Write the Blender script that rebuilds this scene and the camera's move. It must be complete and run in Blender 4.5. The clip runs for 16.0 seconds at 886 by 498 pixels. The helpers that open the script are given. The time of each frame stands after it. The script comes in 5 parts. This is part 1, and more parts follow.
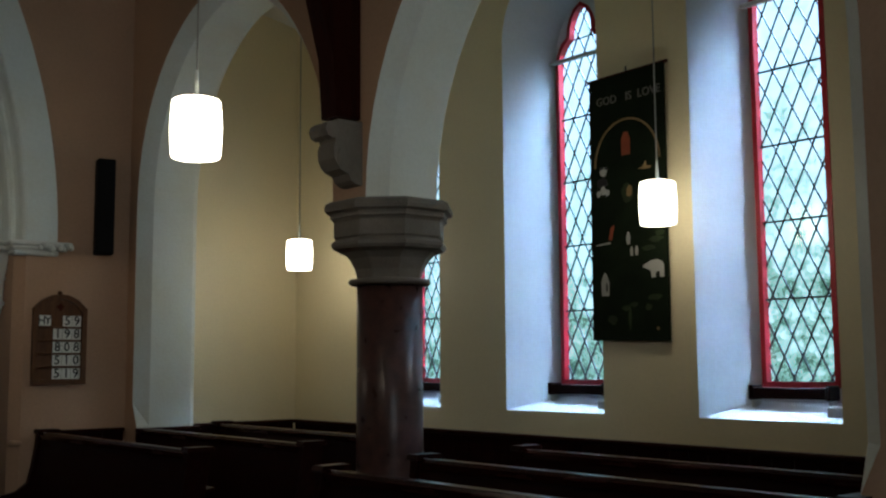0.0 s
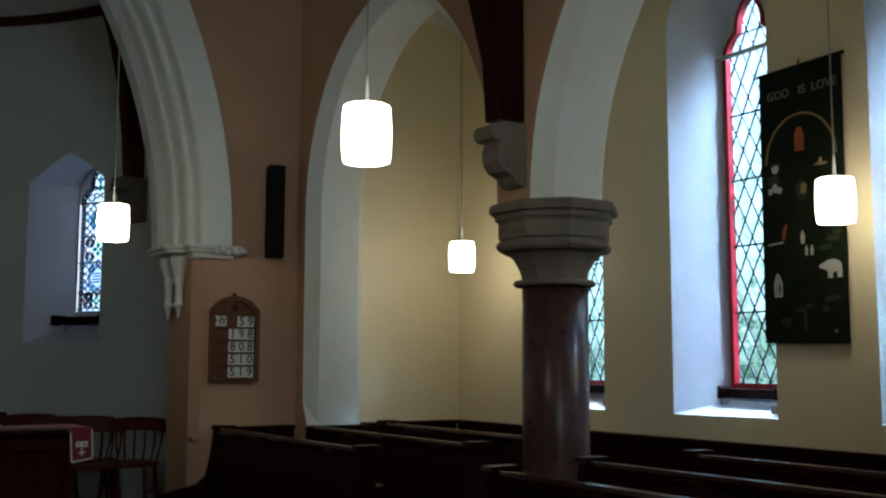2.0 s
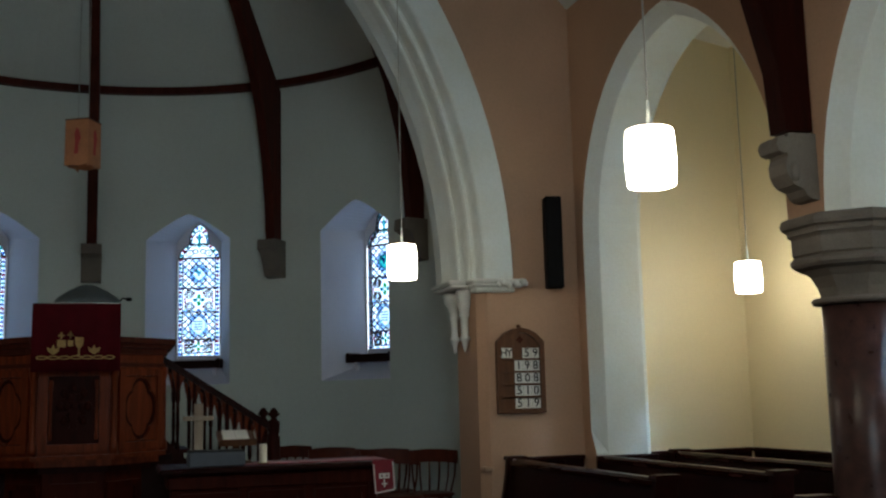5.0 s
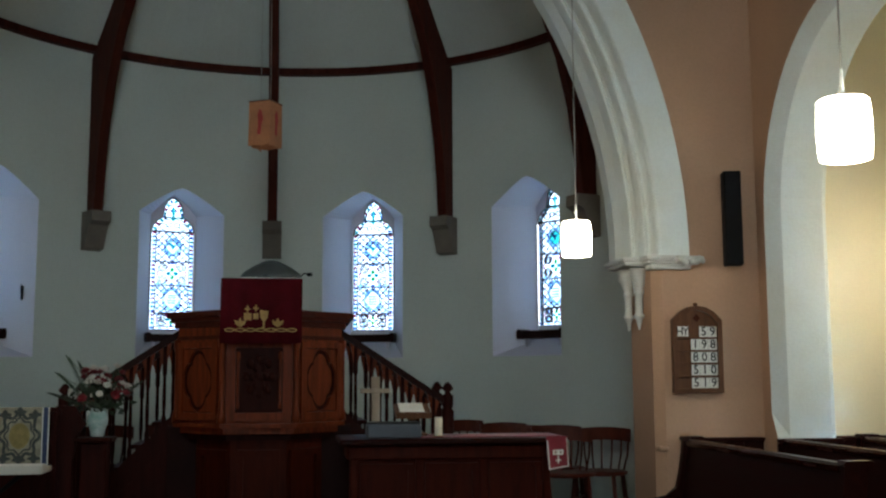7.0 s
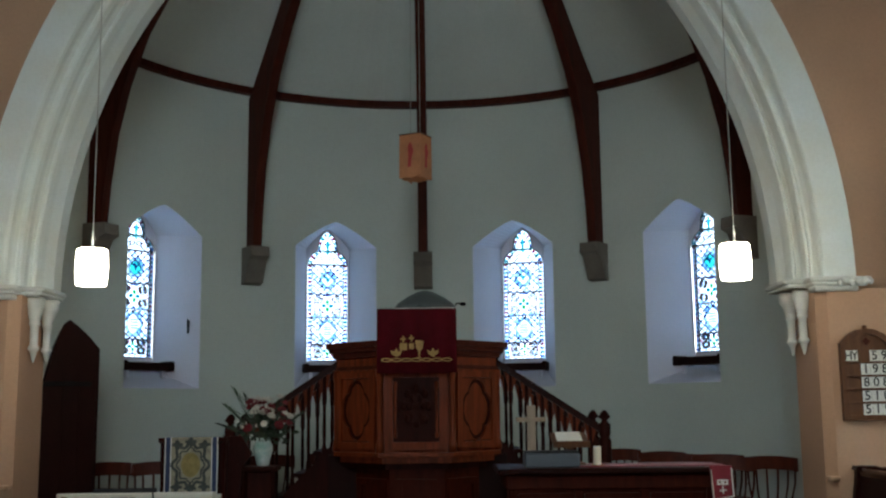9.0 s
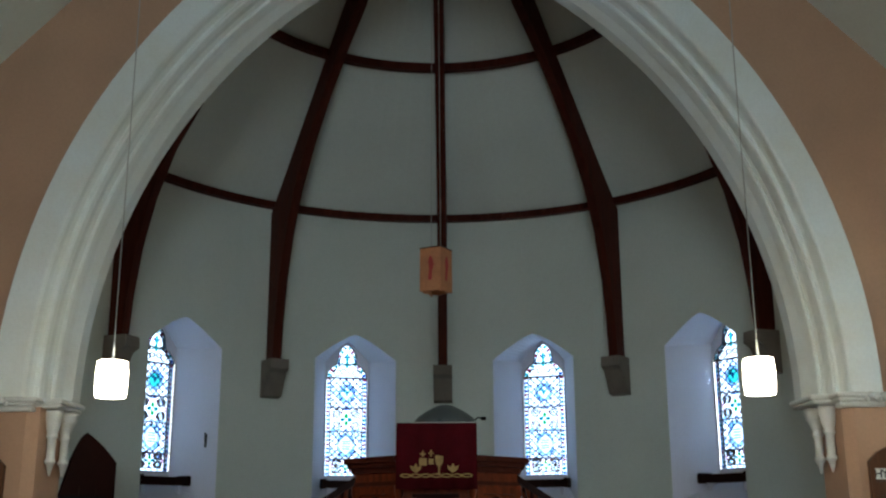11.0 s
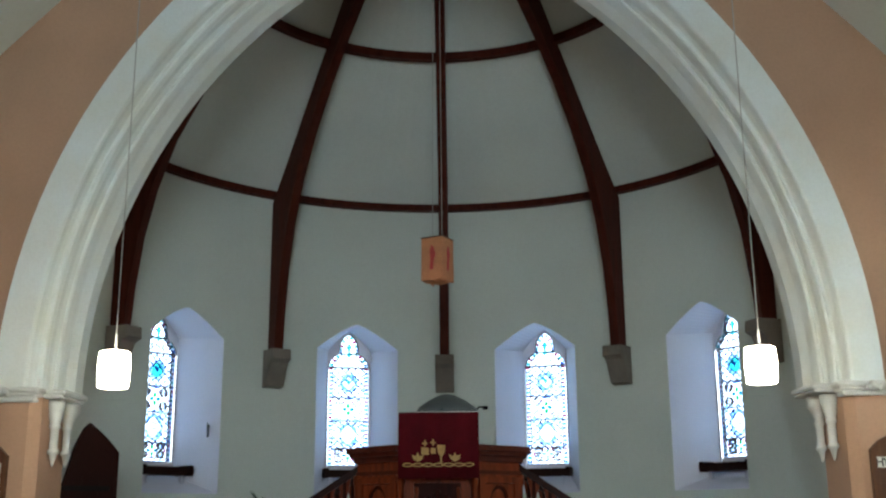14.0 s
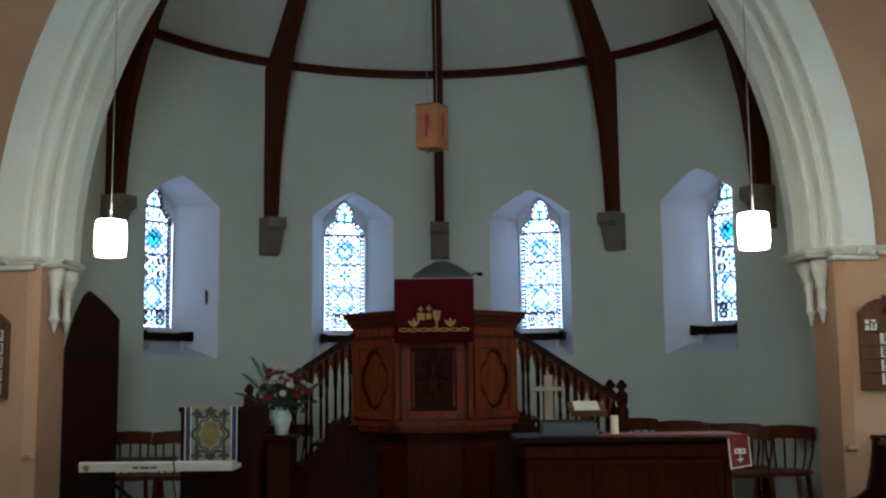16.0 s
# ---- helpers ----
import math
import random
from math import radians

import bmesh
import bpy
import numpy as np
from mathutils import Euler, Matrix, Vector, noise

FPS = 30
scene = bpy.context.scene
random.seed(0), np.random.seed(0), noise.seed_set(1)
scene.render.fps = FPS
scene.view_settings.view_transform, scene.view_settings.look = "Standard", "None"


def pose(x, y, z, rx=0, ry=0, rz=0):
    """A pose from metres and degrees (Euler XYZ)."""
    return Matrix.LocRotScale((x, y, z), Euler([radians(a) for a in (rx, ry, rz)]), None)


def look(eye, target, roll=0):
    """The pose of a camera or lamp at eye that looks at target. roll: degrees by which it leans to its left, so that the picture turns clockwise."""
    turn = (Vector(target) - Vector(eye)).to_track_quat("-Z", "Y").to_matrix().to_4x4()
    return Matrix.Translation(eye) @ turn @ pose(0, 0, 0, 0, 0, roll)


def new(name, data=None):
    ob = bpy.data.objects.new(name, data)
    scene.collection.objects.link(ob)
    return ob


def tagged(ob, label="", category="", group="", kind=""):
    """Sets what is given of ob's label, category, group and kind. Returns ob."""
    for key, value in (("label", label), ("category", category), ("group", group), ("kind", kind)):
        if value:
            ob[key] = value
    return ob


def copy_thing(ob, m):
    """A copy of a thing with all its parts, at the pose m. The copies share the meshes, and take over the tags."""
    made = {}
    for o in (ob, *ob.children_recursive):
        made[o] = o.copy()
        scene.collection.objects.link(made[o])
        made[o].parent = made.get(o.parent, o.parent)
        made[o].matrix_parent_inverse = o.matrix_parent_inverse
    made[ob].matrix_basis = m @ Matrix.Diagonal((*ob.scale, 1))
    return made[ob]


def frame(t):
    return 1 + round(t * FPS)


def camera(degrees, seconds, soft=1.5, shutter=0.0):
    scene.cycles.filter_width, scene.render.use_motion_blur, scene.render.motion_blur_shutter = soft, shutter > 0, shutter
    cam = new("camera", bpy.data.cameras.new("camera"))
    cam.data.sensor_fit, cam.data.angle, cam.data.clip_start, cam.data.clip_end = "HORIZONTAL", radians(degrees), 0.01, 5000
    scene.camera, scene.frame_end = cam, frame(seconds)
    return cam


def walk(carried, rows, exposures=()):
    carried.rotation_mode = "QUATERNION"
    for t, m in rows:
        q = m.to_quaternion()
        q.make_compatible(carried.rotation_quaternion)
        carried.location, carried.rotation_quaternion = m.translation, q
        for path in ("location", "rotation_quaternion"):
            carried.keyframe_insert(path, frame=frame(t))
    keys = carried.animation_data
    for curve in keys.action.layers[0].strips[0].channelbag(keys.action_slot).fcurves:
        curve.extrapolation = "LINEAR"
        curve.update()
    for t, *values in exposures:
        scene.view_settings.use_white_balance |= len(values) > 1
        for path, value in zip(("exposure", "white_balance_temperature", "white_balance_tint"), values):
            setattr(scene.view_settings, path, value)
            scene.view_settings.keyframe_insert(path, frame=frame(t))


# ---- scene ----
cam = camera(45.5, 16.0, soft=2.3)
# seconds, eye, yaw to the left, pitch up, roll
PATH = [
    (0, 0.437, -0.094, 1.499, -40.19, 6.18, -0.40),
    (0.5, 0.425, -0.084, 1.499, -37.85, 6.16, -0.16),
    (1, 0.413, -0.076, 1.499, -35.82, 5.97, -0.18),
    (1.5, 0.401, -0.067, 1.499, -33.62, 6.16, -0.21),
    (2, 0.390, -0.060, 1.499, -31.75, 6.28, 0.11),
    (2.5, 0.375, -0.051, 1.499, -29.24, 6.67, -0.07),
    (3, 0.360, -0.043, 1.499, -26.85, 7.07, -0.20),
    (3.5, 0.349, -0.038, 1.499, -25.15, 7.59, 0.02),
    (4, 0.336, -0.032, 1.499, -23.05, 8.06, -0.11),
    (4.5, 0.317, -0.025, 1.499, -20.24, 8.03, -0.21),
    (4.7, 0.309, -0.022, 1.499, -18.95, 8.16, -0.78),
    (7, 0.236, -0.004, 1.500, -8.24, 6.87, -0.21),
    (7.5, 0.213, -0.001, 1.500, -4.81, 7.20, -0.38),
    (8, 0.191, -0.000, 1.500, -1.75, 7.83, -0.63),
    (8.2, 0.186, -0.000, 1.500, -0.98, 7.79, -0.39),
    (10.5, 0.178, 0.000, 1.500, 0.13, 12.71, -0.61),
    (11, 0.174, -0.000, 1.500, 0.71, 14.59, -0.25),
    (11.5, 0.174, -0.000, 1.500, 0.73, 15.90, -0.26),
    (12, 0.174, -0.000, 1.500, 0.65, 17.00, -0.10),
    (12.5, 0.174, -0.000, 1.500, 0.70, 17.50, -0.03),
    (13, 0.174, -0.000, 1.500, 0.62, 17.43, -0.01),
    (13.5, 0.174, -0.000, 1.500, 0.64, 16.12, -0.11),
    (14, 0.173, -0.000, 1.500, 0.79, 14.03, -0.38),
    (14.5, 0.173, -0.000, 1.500, 0.82, 11.79, -0.29),
    (15, 0.174, -0.000, 1.500, 0.76, 9.76, -0.32),
    (15.5, 0.174, -0.000, 1.500, 0.72, 8.09, -0.59),
    (16, 0.175, 0.000, 1.500, 0.59, 6.85, -0.66),
]
rows = []
for t, x, y, z, yaw, pitch, roll in PATH:
    a, p = radians(yaw), radians(pitch)
    ahead = Vector((-math.sin(a) * math.cos(p), math.cos(a) * math.cos(p), math.sin(p)))
    rows.append((t, look((x, y, z), Vector((x, y, z)) + ahead, roll)))
walk(cam, rows, [(0, -1.2), (1.5, -0.95), (2.5, -0.85), (4, -0.52), (4.7, -0.32), (7, 0.44), (8, 0.68), (10.5, 0.5), (11.5, 0.6), (12.5, 1.1), (13, 1.28), (14, 1.18), (15, 0.84), (16, 0.64)])

# ---- light ----
world = bpy.data.worlds.new("world")
scene.world = world
world.use_nodes = True
wn = world.node_tree.nodes
sky = wn.new("ShaderNodeTexSky")
sky.sky_type, sky.sun_disc = "NISHITA", False
sky.sun_elevation, sky.sun_rotation = radians(40), radians(70)
wn["Background"].inputs["Strength"].default_value = 0.15
world.node_tree.links.new(sky.outputs[0], wn["Background"].inputs["Color"])
sun_data = bpy.data.lights.new("sun", "SUN")
sun_data.energy, sun_data.angle, sun_data.color = 0.8, radians(15), (1, 0.97, 0.92)
sun = new("sun", sun_data)
sun.matrix_world = look((20, 8, 18), (0, 4, 0))

GLASS_LIGHT = 3.8   # glow of the sky behind each apse window
YARD = 5.0          # glow of the overcast yard outside the aisle windows, before the boost higher up
WEST = 8.4          # glow of the added, unseen west panel that fills the nave
LAMP = 21.0          # glow of the lamp shades

# ---- materials ----


def nodes_of(name):
    m = bpy.data.materials.new(name)
    m.use_nodes = True
    return m, m.node_tree.nodes, m.node_tree.links


def surface(name, color, rough=0.6, vary=0.15, scale=3.0, fine=60.0, bump=0.15, metal=0.0, second=None, stretch=(1, 1, 1), coat=0.0, island=0.0, sheen=0.0, spec=0.5):
    """A plain surface with broad mottling, fine grain and relief."""
    m, n, l = nodes_of(name)
    p = n["Principled BSDF"]
    tc = n.new("ShaderNodeTexCoord")
    mp = n.new("ShaderNodeMapping")
    mp.inputs["Scale"].default_value = stretch
    l.new(tc.outputs["Object"], mp.inputs["Vector"])
    big, small = n.new("ShaderNodeTexNoise"), n.new("ShaderNodeTexNoise")
    big.inputs["Scale"].default_value, big.inputs["Detail"].default_value = scale, 5
    small.inputs["Scale"].default_value, small.inputs["Detail"].default_value = fine, 4
    for k in (big, small):
        l.new(mp.outputs[0], k.inputs["Vector"])
    ramp = n.new("ShaderNodeValToRGB")
    c2 = second or tuple(c * (1 - 2 * vary) for c in color)
    ramp.color_ramp.elements[0].position, ramp.color_ramp.elements[1].position = 0.3, 0.72
    ramp.color_ramp.elements[0].color, ramp.color_ramp.elements[1].color = (*c2, 1), (*color, 1)
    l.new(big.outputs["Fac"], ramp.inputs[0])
    mix = n.new("ShaderNodeMix")
    mix.data_type, mix.blend_type = "RGBA", "MULTIPLY"
    mix.inputs["Factor"].default_value = 0.55
    l.new(ramp.outputs[0], mix.inputs[6])
    ramp2 = n.new("ShaderNodeValToRGB")
    ramp2.color_ramp.elements[0].color, ramp2.color_ramp.elements[1].color = (1 - 1.6 * vary,) * 3 + (1,), (1, 1, 1, 1)
    ramp2.color_ramp.elements[0].position, ramp2.color_ramp.elements[1].position = 0.3, 0.6
    l.new(small.outputs["Fac"], ramp2.inputs[0])
    l.new(ramp2.outputs[0], mix.inputs[7])
    out = mix.outputs[2]
    if island:
        info, hsv, mr = n.new("ShaderNodeObjectInfo"), n.new("ShaderNodeHueSaturation"), n.new("ShaderNodeMapRange")
        mr.inputs[3].default_value, mr.inputs[4].default_value = 1 - island, 1 + island
        l.new(info.outputs["Random"], mr.inputs[0])
        l.new(mr.outputs[0], hsv.inputs["Value"])
        l.new(out, hsv.inputs["Color"])
        out = hsv.outputs[0]
    l.new(out, p.inputs["Base Color"])
    rr = n.new("ShaderNodeMapRange")
    rr.inputs[3].default_value, rr.inputs[4].default_value = max(rough - 0.1, 0.05), min(rough + 0.12, 1)
    l.new(big.outputs["Fac"], rr.inputs[0])
    l.new(rr.outputs[0], p.inputs["Roughness"])
    p.inputs["Metallic"].default_value = metal
    p.inputs["Specular IOR Level"].default_value = spec
    p.inputs["Coat Weight"].default_value, p.inputs["Coat Roughness"].default_value = coat, 0.12
    p.inputs["Sheen Weight"].default_value = sheen
    b = n.new("ShaderNodeBump")
    b.inputs["Strength"].default_value, b.inputs["Distance"].default_value = bump, 0.01
    l.new(small.outputs["Fac"], b.inputs["Height"])
    l.new(b.outputs[0], p.inputs["Normal"])
    return m


def tinted(name, color, gloss=0.06):
    """Thin glass that lets tinted light through, with a faint gloss."""
    m, n, l = nodes_of(name)
    n.remove(n["Principled BSDF"])
    tr, gl, mix = n.new("ShaderNodeBsdfTransparent"), n.new("ShaderNodeBsdfGlossy"), n.new("ShaderNodeMixShader")
    noise_tex, hsv, mr, tc = n.new("ShaderNodeTexNoise"), n.new("ShaderNodeHueSaturation"), n.new("ShaderNodeMapRange"), n.new("ShaderNodeTexCoord")
    noise_tex.inputs["Scale"].default_value = 25
    l.new(tc.outputs["Object"], noise_tex.inputs["Vector"])
    mr.inputs[3].default_value, mr.inputs[4].default_value = 0.75, 1.15
    l.new(noise_tex.outputs["Fac"], mr.inputs[0])
    l.new(mr.outputs[0], hsv.inputs["Value"])
    hsv.inputs["Color"].default_value = (*color, 1)
    l.new(hsv.outputs[0], tr.inputs["Color"])
    gl.inputs["Roughness"].default_value = 0.1
    mix.inputs[0].default_value = gloss
    l.new(tr.outputs[0], mix.inputs[1])
    l.new(gl.outputs[0], mix.inputs[2])
    l.new(mix.outputs[0], n["Material Output"].inputs[0])
    return m


def glowing(name, color, strength, foliage=False):
    m, n, l = nodes_of(name)
    n.remove(n["Principled BSDF"])
    em = n.new("ShaderNodeEmission")
    em.inputs["Color"].default_value, em.inputs["Strength"].default_value = (*color, 1), strength
    if foliage:
        tc, a, b, ramp, sep, add, mr = (n.new("ShaderNode" + k) for k in ("TexCoord", "TexNoise", "TexNoise", "ValToRGB", "SeparateXYZ", "Math", "MapRange"))
        a.inputs["Scale"].default_value, a.inputs["Detail"].default_value, a.inputs["Roughness"].default_value = 4.2, 11, 0.86
        l.new(tc.outputs["Object"], a.inputs["Vector"])
        l.new(tc.outputs["Object"], sep.inputs[0])
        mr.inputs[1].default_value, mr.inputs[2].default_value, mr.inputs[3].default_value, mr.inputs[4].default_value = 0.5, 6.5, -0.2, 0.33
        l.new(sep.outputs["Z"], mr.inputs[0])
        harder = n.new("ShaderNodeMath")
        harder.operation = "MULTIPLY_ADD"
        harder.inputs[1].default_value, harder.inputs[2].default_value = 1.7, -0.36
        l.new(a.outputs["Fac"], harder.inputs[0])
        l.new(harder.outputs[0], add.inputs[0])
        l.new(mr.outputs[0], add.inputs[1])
        e = ramp.color_ramp.elements
        e[0].position, e[0].color = 0.28, (0.03, 0.08, 0.06, 1)
        e[1].position, e[1].color = 0.78, (0.48, 0.69, 1.0, 1)
        for pos, col in ((0.4, (0.15, 0.28, 0.25)), (0.5, (0.33, 0.54, 0.58)), (0.6, (0.48, 0.68, 0.8))):
            k = e.new(pos)
            k.color = (*col, 1)
        l.new(add.outputs[0], ramp.inputs[0])
        l.new(ramp.outputs[0], em.inputs["Color"])
        # above the view the glow rises 92 times, added to light the aisle
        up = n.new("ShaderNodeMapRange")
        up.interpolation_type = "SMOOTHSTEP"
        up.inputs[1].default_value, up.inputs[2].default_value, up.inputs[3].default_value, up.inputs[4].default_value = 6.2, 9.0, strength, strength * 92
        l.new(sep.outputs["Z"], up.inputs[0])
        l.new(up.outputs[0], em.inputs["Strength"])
    l.new(em.outputs[0], n["Material Output"].inputs[0])
    return m


M_ORANGE = surface("peach wall paint", (0.49, 0.298, 0.19), 0.65, 0.08, 1.2, 40, 0.12)
M_CREAM = surface("cream wall paint", (0.85, 0.76, 0.53), 0.42, 0.04, 1.0, 40, 0.12)
M_WHITE = surface("white wall paint", (0.72, 0.79, 0.80), 0.6, 0.06, 2.2, 45, 0.15, second=(0.68, 0.70, 0.64))
# white paint with the blue of the skylight put into its colour
M_SPLAY = surface("sky tinted white reveal paint", (0.74, 0.79, 0.87), 0.6, 0.05, 2.0, 45, 0.12)
M_APSE = surface("pale grey plaster", (0.60, 0.655, 0.61), 0.6, 0.05, 0.9, 35, 0.15)
M_CEIL = surface("off white ceiling plaster", (0.60, 0.655, 0.62), 0.7, 0.05, 0.8, 30, 0.1)
# kept near white so the unseen aisle ceiling bounces more light
M_BOUNCE = surface("white bounce paint", (0.86, 0.86, 0.82), 0.7, 0.04, 0.8, 30, 0.1)
M_STONE = surface("grey brown sandstone", (0.205, 0.175, 0.145), 0.75, 0.16, 5, 90, 0.4)
M_STONEW = surface("painted stone", (0.66, 0.68, 0.65), 0.6, 0.07, 6, 70, 0.25)
M_GRANITE = surface("polished red granite", (0.095, 0.043, 0.036), 0.3, 0.3, 14, 140, 0.02, second=(0.05, 0.026, 0.023), coat=0.0, spec=0.28)
M_DARK = surface("dark stained timber", (0.085, 0.017, 0.010), 0.55, 0.25, 2.5, 30, 0.2, stretch=(6, 6, 0.7), spec=0.1)
M_PEW = surface("dark varnished mahogany", (0.021, 0.003, 0.002), 0.4, 0.25, 2.5, 30, 0.12, stretch=(8, 0.8, 8), coat=0.0, spec=0.08)
# glossier and slightly lighter than M_PEW, to give the top rails highlights
M_RAIL = surface("glossy highlight mahogany", (0.03, 0.005, 0.003), 0.24, 0.25, 2.5, 30, 0.06, stretch=(8, 0.8, 8), coat=0.08, spec=0.25)
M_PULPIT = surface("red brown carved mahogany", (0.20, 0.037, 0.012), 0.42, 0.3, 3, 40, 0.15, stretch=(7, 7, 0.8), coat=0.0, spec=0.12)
# dark wood tone that also carries the shade of low and recessed parts
M_PULDARK = surface("dark shaded mahogany", (0.032, 0.005, 0.003), 0.5, 0.25, 3, 40, 0.15, stretch=(7, 7, 0.8), spec=0.07)
# M_PULPIT's wood made darker, with the shade near the floor in its colour
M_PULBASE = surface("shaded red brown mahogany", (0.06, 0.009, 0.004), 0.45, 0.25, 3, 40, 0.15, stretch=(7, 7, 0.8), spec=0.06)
M_BLACKWOOD = surface("black brown timber", (0.018, 0.0035, 0.0025), 0.5, 0.2, 3, 40, 0.15, spec=0.08)
M_OAK = surface("red brown oak", (0.14, 0.058, 0.026), 0.5, 0.2, 4, 60, 0.12, stretch=(8, 8, 1), spec=0.25)
M_CHAIR = surface("polished brown chair wood", (0.085, 0.016, 0.008), 0.4, 0.2, 4, 50, 0.1, stretch=(6, 6, 1), spec=0.12)
M_RED = surface("red window paint", (0.50, 0.008, 0.022), 0.4, 0.1, 8, 60, 0.1)
M_LEAD = surface("dull lead", (0.035, 0.045, 0.055), 0.55, 0.2, 20, 90, 0.1, metal=0.4)
M_BLACK = surface("black speaker grille", (0.006, 0.006, 0.007), 0.7, 0.2, 10, 300, 0.3, spec=0.1)
M_CLOTH = surface("crimson velvet", (0.085, 0.004, 0.009), 0.85, 0.2, 6, 200, 0.25, spec=0.1)
M_REDCLOTH = surface("red table runner", (0.26, 0.015, 0.03), 0.85, 0.15, 6, 200, 0.2, sheen=0.2)
M_GOLD = surface("gold thread", (0.45, 0.27, 0.085), 0.6, 0.15, 30, 200, 0.3)
M_GREEN = surface("dark green felt", (0.011, 0.018, 0.010), 0.95, 0.2, 5, 200, 0.2, spec=0.1)
M_PAPER = surface("white card", (0.78, 0.78, 0.74), 0.7, 0.05, 8, 80, 0.05)
M_INK = surface("black print", (0.012, 0.012, 0.014), 0.7, 0.1, 8, 80, 0.0)
M_WAX = surface("ivory wax", (0.78, 0.72, 0.58), 0.5, 0.05, 8, 40, 0.05)
M_SLATE = surface("blue grey cloth cover", (0.10, 0.115, 0.14), 0.8, 0.12, 8, 120, 0.2)
M_BLUE = surface("navy tapestry", (0.03, 0.05, 0.12), 0.9, 0.15, 8, 160, 0.2)
M_YELLOW = surface("pale beige tapestry", (0.36, 0.33, 0.24), 0.9, 0.2, 20, 160, 0.3)
M_IVORY = surface("ivory keyboard casing", (0.66, 0.63, 0.55), 0.4, 0.05, 8, 80, 0.05)
M_CERAMIC = surface("white glazed china", (0.7, 0.74, 0.73), 0.15, 0.12, 9, 60, 0.03, coat=0.5, second=(0.2, 0.38, 0.34))
M_LEAF = surface("dark foliage", (0.022, 0.05, 0.02), 0.55, 0.3, 12, 60, 0.1, island=0.3)
M_ROSER = surface("deep red petals", (0.24, 0.01, 0.02), 0.7, 0.2, 30, 90, 0.1)
M_ROSEW = surface("white petals", (0.75, 0.73, 0.66), 0.7, 0.1, 30, 90, 0.1)
M_HANG = surface("orange parchment", (0.56, 0.235, 0.11), 0.7, 0.15, 5, 60, 0.1)
M_HANGR = surface("red motif", (0.5, 0.05, 0.05), 0.7, 0.15, 5, 60, 0.1)
M_CORD = surface("grey flex", (0.4, 0.4, 0.37), 0.6, 0.1, 10, 60, 0.0)
M_FLOOR = surface("worn red carpet", (0.06, 0.012, 0.012), 0.95, 0.2, 3, 150, 0.3)
M_CHALK = surface("chalky grey felt", (0.15, 0.15, 0.135), 0.9, 0.1, 10, 120, 0.1)
M_OCHRE = surface("dull ochre tapestry", (0.34, 0.27, 0.10), 0.9, 0.2, 20, 160, 0.3)
M_TAN = surface("tan felt patch", (0.3, 0.2, 0.09), 0.95, 0.2, 8, 120, 0.2)
M_PALEWOOD = surface("pale limed wood", (0.40, 0.31, 0.23), 0.6, 0.15, 4, 60, 0.1, stretch=(8, 8, 1))
M_FUR = surface("off white felt patch", (0.42, 0.42, 0.40), 0.95, 0.1, 8, 120, 0.2)
M_RUST = surface("rust felt patch", (0.33, 0.07, 0.03), 0.95, 0.2, 8, 120, 0.2)
M_MOSS = surface("moss felt patch", (0.022, 0.042, 0.012), 0.95, 0.3, 8, 120, 0.2)
M_GREYF = surface("grey padded vinyl", (0.07, 0.085, 0.09), 0.3, 0.12, 8, 120, 0.15)
M_SHADE = glowing("lit white shade", (1.0, 0.90, 0.69), LAMP)
M_YARD = glowing("overcast yard with trees", (0.8, 0.95, 1.0), YARD, True)
M_APSESKY = glowing("overcast sky behind the apse", (0.84, 0.94, 1.0), GLASS_LIGHT)
M_WESTFILL = glowing("added west fill glow", (0.79, 0.97, 1.04), WEST)
G_CLEAR = tinted("clear old glass", (0.86, 0.97, 1.0))
G_PALE = tinted("pale blue white glass", (0.58, 0.74, 0.90), 0.03)
G_BLUE = tinted("blue glass", (0.02, 0.09, 0.34), 0.03)
G_TEAL = tinted("teal glass", (0.013, 0.24, 0.27), 0.03)
G_PINK = tinted("rose glass", (0.36, 0.05, 0.16), 0.03)
G_RUBY = tinted("ruby glass", (0.22, 0.012, 0.06), 0.03)
G_GREEN = tinted("green glass", (0.03, 0.26, 0.10), 0.03)
G_NAVY = tinted("deep blue glass", (0.018, 0.05, 0.20), 0.03)
G_LILAC = tinted("pale aqua glass", (0.36, 0.58, 0.86), 0.03)

# ---- mesh helpers ----


def finish(name, bm, material, parent=None, label="", smooth=False):
    me = bpy.data.meshes.new(name)
    bmesh.ops.recalc_face_normals(bm, faces=bm.faces)
    bm.to_mesh(me)
    bm.free()
    for k in material if isinstance(material, (list, tuple)) else (material,):
        me.materials.append(k)
    if smooth:
        for f in me.polygons:
            f.use_smooth = True
    ob = new(name, me)
    if parent is not None:
        ob.parent = parent
    if label:
        ob["label"] = label
    return ob


def part(name, bm, material, parent, label="", smooth=False):
    return finish(name, bm, material, parent, label, smooth)


def thing(name, label, category, group="", at=None, kind=""):
    ob = new(name)
    ob.empty_display_size = 0.1
    if at is not None:
        ob.matrix_basis = at
    return tagged(ob, label, category, group, kind)


